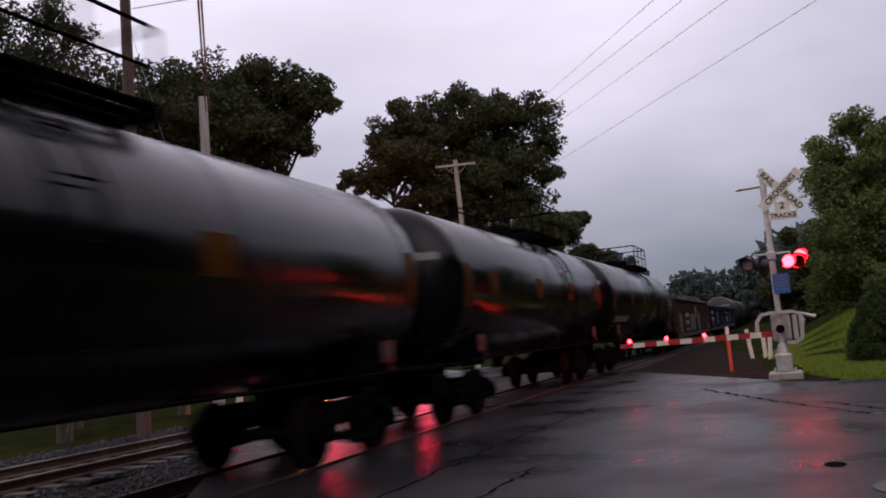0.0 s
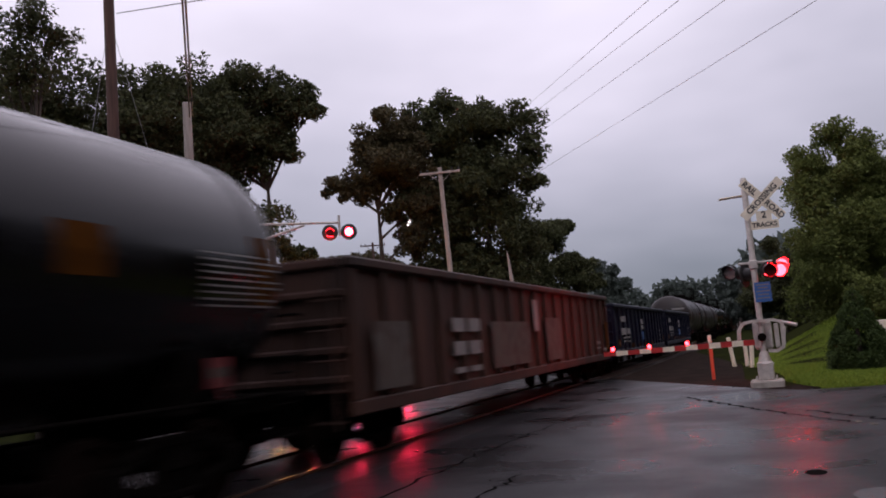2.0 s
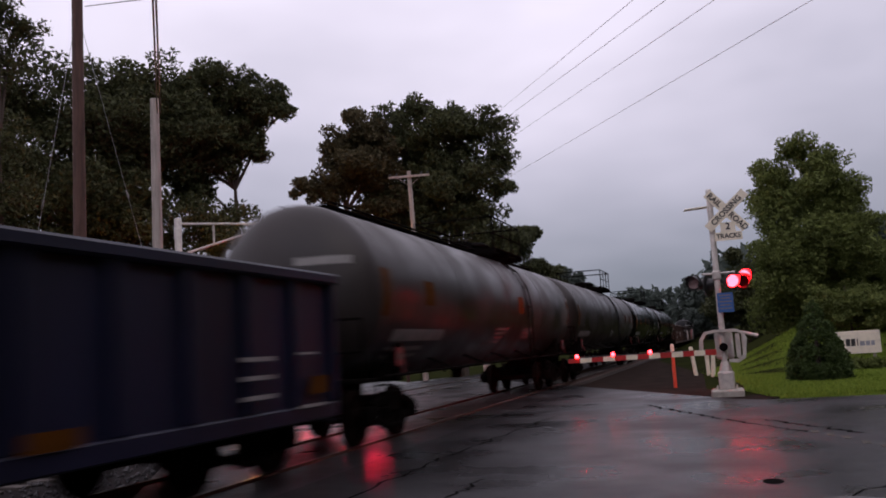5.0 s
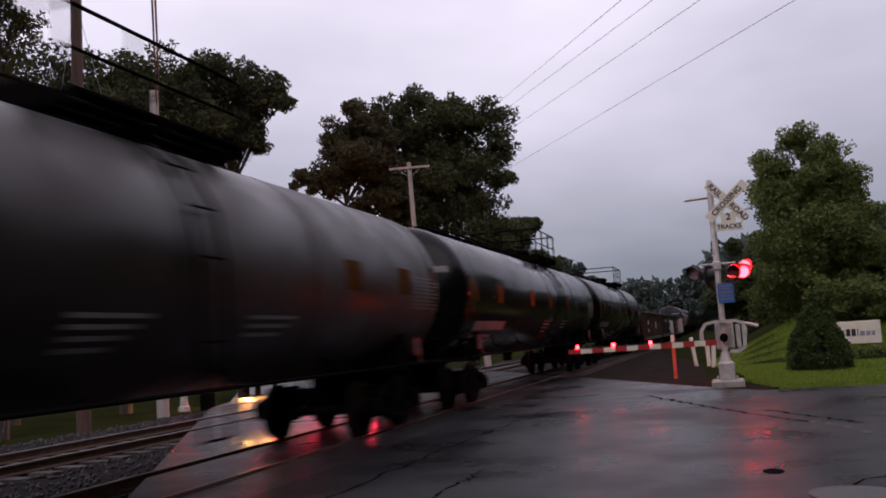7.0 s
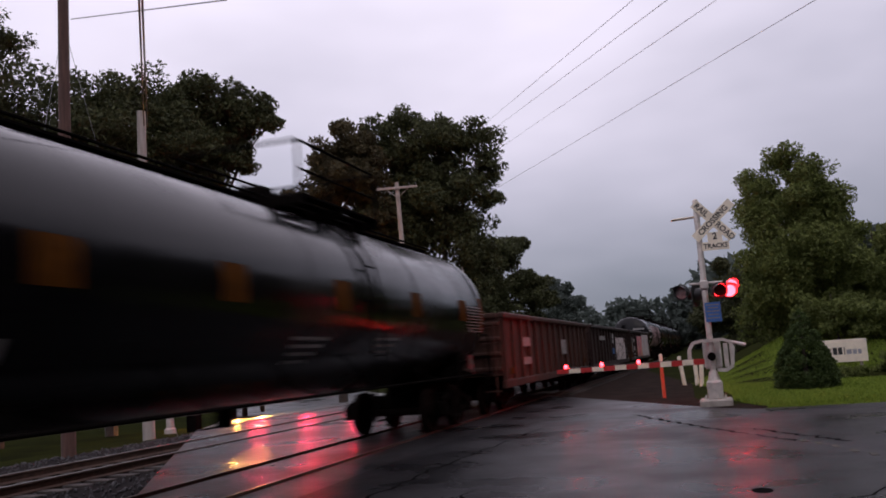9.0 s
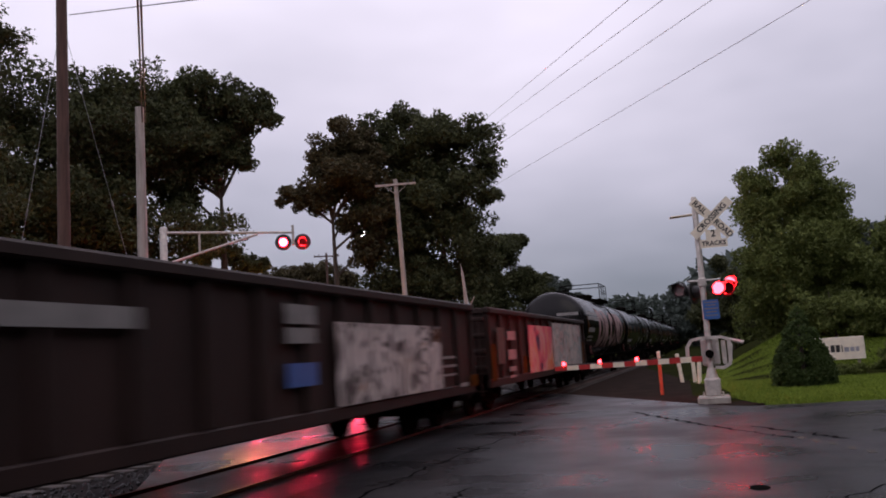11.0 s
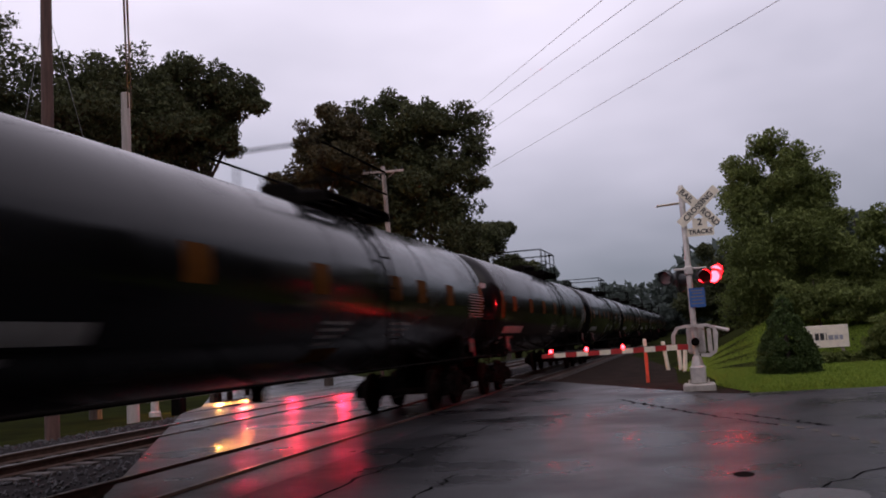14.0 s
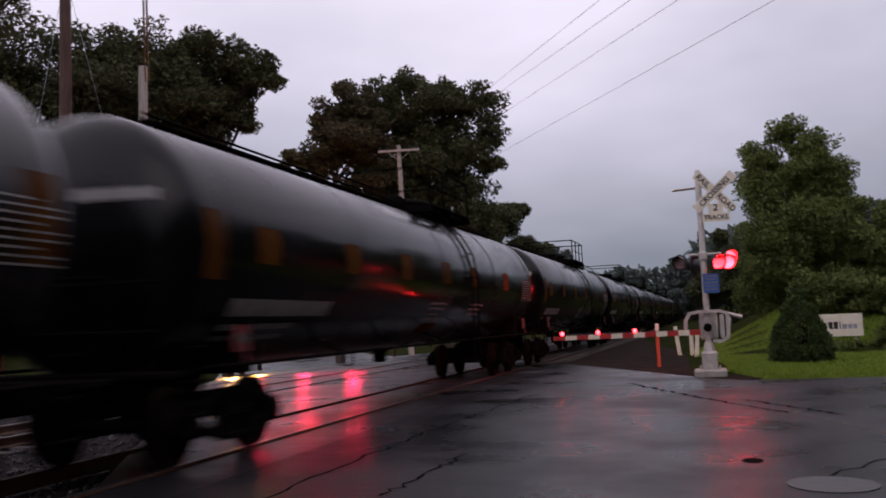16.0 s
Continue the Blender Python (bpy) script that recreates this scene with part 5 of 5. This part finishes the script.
crown_tree("green tree at the end of the line, haze in its colour", -4.2, 150.0, [(-0.9, 0.0, 3.6, 2.2), (-1.8, -0.1, 2.3, 1.5), (1.5, 0.1, 4.8, 2.0), (2.2, 0.1, 2.0, 2.0), (5.0, 0.0, 5.0, 3.0)], M_LEAF_HAZE, 18, 10000, 0.35)


def snag():
    t = thing("dead_trunk", "broken pale dead tree trunk", "tree trunk", at=pose(-12.7, 46.3, land(-12.7, 46.3) - 0.1, 0, -2, 0))
    bm = bmesh.new()
    rod(bm, (0, 0, 0), (0.05, 0, 3.4), 0.2, 0.16, 9)
    rod(bm, (0.05, 0, 3.4), (-0.05, 0, 6.4), 0.16, 0.07, 8)
    rod(bm, (-0.05, 0, 6.35), (-0.1, 0, 6.9), 0.06, 0.01, 5)
    part("trunk", bm, M_POLE_PALE, t)
    part("stub", rod(bmesh.new(), (0.03, 0, 4.2), (0.5, 0, 5.0), 0.06, 0.02, 6), M_POLE_PALE, t)


snag()


def conifer():
    t = thing("conifer_bush", "clipped dark conical evergreen bush", "bush", at=pose(2.2, 24.9, land(2.2, 24.9) - 0.05))
    part("trunk", rod(bmesh.new(), (0, 0, 0), (0, 0, 2.0), 0.08, 0.02, 8), M_BARK, t)
    clumps = []
    rng = random.Random(2)
    for k in range(240):
        f = rng.random() ** 1.3
        a = rng.random() * 6.28
        r = 0.74 * (1 - f) ** 0.7 * (0.75 + 0.25 * min(1, f * 6))
        clumps.append((math.cos(a) * r, math.sin(a) * r, 0.1 + 2.05 * f, 0.2 * (1.15 - f)))
    part("foliage", leaf_mesh("foliage", clumps, 42000, 0.034, M_CONIFER, 5, 1.0), None, t)


conifer()


def sign_board():
    s = thing("sign_board", "white board lettered in black on the bank", "sign", at=pose(3.75, 29.7, 0, 0, 0, -4))
    part("board", box(bmesh.new(), (0, 0, 0.91), (1.4, 0.05, 0.7), 0.01), M_SIGN, s)
    for x in (-0.5, 0.5):
        part("leg", box(bmesh.new(), (x, 0.06, 0.5), (0.09, 0.06, 1.3), 0.01), M_POLE_PALE, s)
    # lettering too worn to read: plain strokes, and a star
    for k, (x, w, h) in enumerate(((-0.22, 0.12, 0.22), (-0.07, 0.12, 0.22), (0.05, 0.03, 0.22), (0.18, 0.14, 0.14), (0.34, 0.12, 0.14), (0.48, 0.1, 0.14))):
        part("lettering_bar", box(bmesh.new(), (x, -0.027, 0.9 + h / 2 - 0.1), (w, 0.006, h)), M_LETTER if k < 3 else M_WIRE_PALE, s)
    for a in (0, 60, 120):
        part("star_stroke", box(bmesh.new(), (0, 0, 0), (0.22, 0.006, 0.04), 0, Matrix.Translation((-0.45, -0.027 - a * 0.00003, 0.92)) @ Matrix.Rotation(radians(a), 4, "Y")), M_WIRE_PALE, s)
    return s


SIGN = sign_board()


def grass():
    """Short lawn on the bank, blade by blade."""
    rng = np.random.default_rng(7)
    n = 230000
    x = rng.uniform(-1.4, 14, n)
    y = 19.9 + rng.random(n) ** 1.5 * 17
    edge = np.where(x > 0.3, 20.0 + 0.06 * x, np.maximum(20.7, 24.0 - (x - 0.3) * 7.7))
    edge = np.where((x > 0.3) & (x < 0.95), np.maximum(edge, 22.4 - (x - 0.3) * 3.0), edge)
    keep = y > edge + rng.normal(size=n) * 0.06
    x, y = x[keep], y[keep]
    n = len(x)
    z = np.array([land(a, b) for a, b in zip(x, y)])
    h = rng.uniform(0.03, 0.085, n)
    a = rng.random(n) * 6.28
    bend = rng.normal(size=(n, 2)) * 0.04
    wd = 0.018 + 0.014 * rng.random(n)
    p0 = np.stack([x - np.cos(a) * wd, y - np.sin(a) * wd, z - 0.02], 1)
    p1 = np.stack([x + np.cos(a) * wd, y + np.sin(a) * wd, z - 0.02], 1)
    p2 = np.stack([x + bend[:, 0], y + bend[:, 1], z + h], 1)
    me = bpy.data.meshes.new("grass")
    me.from_pydata(np.stack([p0, p1, p2], 1).reshape(-1, 3).tolist(), [], np.arange(3 * n).reshape(-1, 3).tolist())
    me.materials.append(M_GRASS)
    tagged(new("grass", me), "short wet green lawn on the bank", "grass", kind="stuff")


grass()


def far_woods():
    """A wooded rise that closes the valley, its haze painted into the leaves."""
    rng = random.Random(31)
    # the last entry lies unseen behind the viewer, added to darken reflections
    for k, (cx, cy, w, h, n) in enumerate(((-5, 240, 60, 14, 60), (60, 140, 60, 18, 60), (-90, 120, 50, 16, 60), (-60, 260, 60, 14, 60), (0, -75, 70, 9, 80))):
        clumps = []
        for _ in range(n):
            f = rng.uniform(-1, 1)
            clumps.append((cx + f * w, cy + rng.uniform(-10, 10), rng.uniform(0, 1) * h * (1 - 0.4 * f * f), rng.uniform(3, 5)))
        o = new("far_woods", leaf_mesh("far_woods", clumps, 26000, 0.9, M_LEAF_HAZE, 40 + k, 0.9))
        tagged(o, "wooded rise in the distance, haze in its leaf colour", "woods", kind="stuff")


far_woods()


def woods_behind():
    """Tall trees across the road, unseen behind the viewer, added to darken tank reflections."""
    rng = random.Random(77)
    clumps = []
    for _ in range(330):
        y = rng.uniform(-60, 130)
        clumps.append((25 + rng.uniform(-3, 5) + 0.2 * max(0.0, y - 20), y, rng.uniform(0, 20), rng.uniform(2.5, 4)))
    o = new("roadside_woods", leaf_mesh("roadside_woods", clumps, 130000, 0.85, M_LEAF, 78, 0.9))
    tagged(o, "unseen trees added to darken reflections", "woods", kind="stuff")


woods_behind()


# ---- a car waiting beyond the tracks ----
def waiting_car():
    c = thing("waiting_car", "dark car waiting with its headlamps on", "car", at=pose(-23.6, 40.6, -0.5, 0, 0, 30))
    bm = bmesh.new()
    sec = [(-2.1, 0.35), (-2.15, 0.6), (-2.0, 0.82), (-0.95, 0.95), (-0.35, 1.4), (1.1, 1.42), (1.75, 1.0), (2.15, 0.92), (2.2, 0.4)]
    rings = [[bm.verts.new((x * (0.86 if z > 1.0 else 1.0), y, z)) for y, z in sec] for x in (-0.85, 0.85)]
    bm.faces.new(rings[0])
    bm.faces.new(rings[1][::-1])
    k = len(sec)
    for i in range(k):
        bm.faces.new((rings[0][i], rings[1][i], rings[1][(i + 1) % k], rings[0][(i + 1) % k]))
    bmesh.ops.recalc_face_normals(bm, faces=bm.faces)
    bmesh.ops.bevel(bm, geom=list(bm.edges), offset=0.05, segments=2, affect="EDGES")
    body = part("body", bm, M_CARPAINT, c)
    for x in (-0.78, 0.78):
        for y in (-1.35, 1.35):
            bm = lathe(bmesh.new(), [(0.1, -0.1), (0.3, -0.1), (0.31, 0.1), (0.1, 0.1)], 20, Matrix.Translation((x, y, 0.31)) @ Matrix.Rotation(radians(90), 4, "Y"))
            bmesh.ops.recalc_face_normals(bm, faces=bm.faces)
            part("wheel", bm, M_RUBBER, c)
    for x in (-0.6, 0.6):
        bm = lathe(bmesh.new(), [(0.11, 0), (0.1, 0.04), (0.03, 0.06)], 16, Matrix.Translation((x, -2.12, 0.66)) @ Matrix.Rotation(radians(90), 4, "X"))
        bmesh.ops.recalc_face_normals(bm, faces=bm.faces)
        part("headlamp", bm, M_HEAD, c, "glowing headlamp")
    m = Matrix.Translation((0, -0.68, 1.19)) @ Matrix.Rotation(radians(-53), 4, "X")
    part("windscreen", box(bmesh.new(), (0, 0, 0), (1.3, 0.62, 0.01), 0, m), M_GLASS, c)


waiting_car()


# ---- what moves ----
def motions():
    times = [2.0 * k for k in range(9)]
    for car, u in CARS:
        walk(car, [(t, pose(TRACK_A, u - SPEED * t, 0)) for t in times])
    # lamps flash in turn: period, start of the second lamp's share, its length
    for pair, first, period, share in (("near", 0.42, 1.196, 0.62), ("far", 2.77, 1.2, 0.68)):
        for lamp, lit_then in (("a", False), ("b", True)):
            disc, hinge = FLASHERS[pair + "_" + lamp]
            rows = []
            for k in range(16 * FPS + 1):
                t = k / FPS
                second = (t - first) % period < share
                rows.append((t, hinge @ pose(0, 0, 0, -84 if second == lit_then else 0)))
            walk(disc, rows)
    # the wheels roll: one turn for each circumference run; all wheelsets share the two rolling actions
    wheels = [w for car, _ in CARS for w in car.children_recursive if w.name.split(".")[0] == "wheelset"]
    step = 1.0 / FPS
    turn = math.degrees(SPEED * step / WHEEL_R)
    rolling = {}
    for w in wheels:
        key = round(w.location.y, 2)
        if key not in rolling:
            y, z = w.location.y, w.location.z
            walk(w, [(k * step, pose(0, y, z, turn * k)) for k in range(16 * FPS + 1)])
            rolling[key] = w.animation_data
        else:
            w.rotation_mode = "QUATERNION"
            w.animation_data_create()
            w.animation_data.action = rolling[key].action
            w.animation_data.action_slot = rolling[key].action_slot


motions()
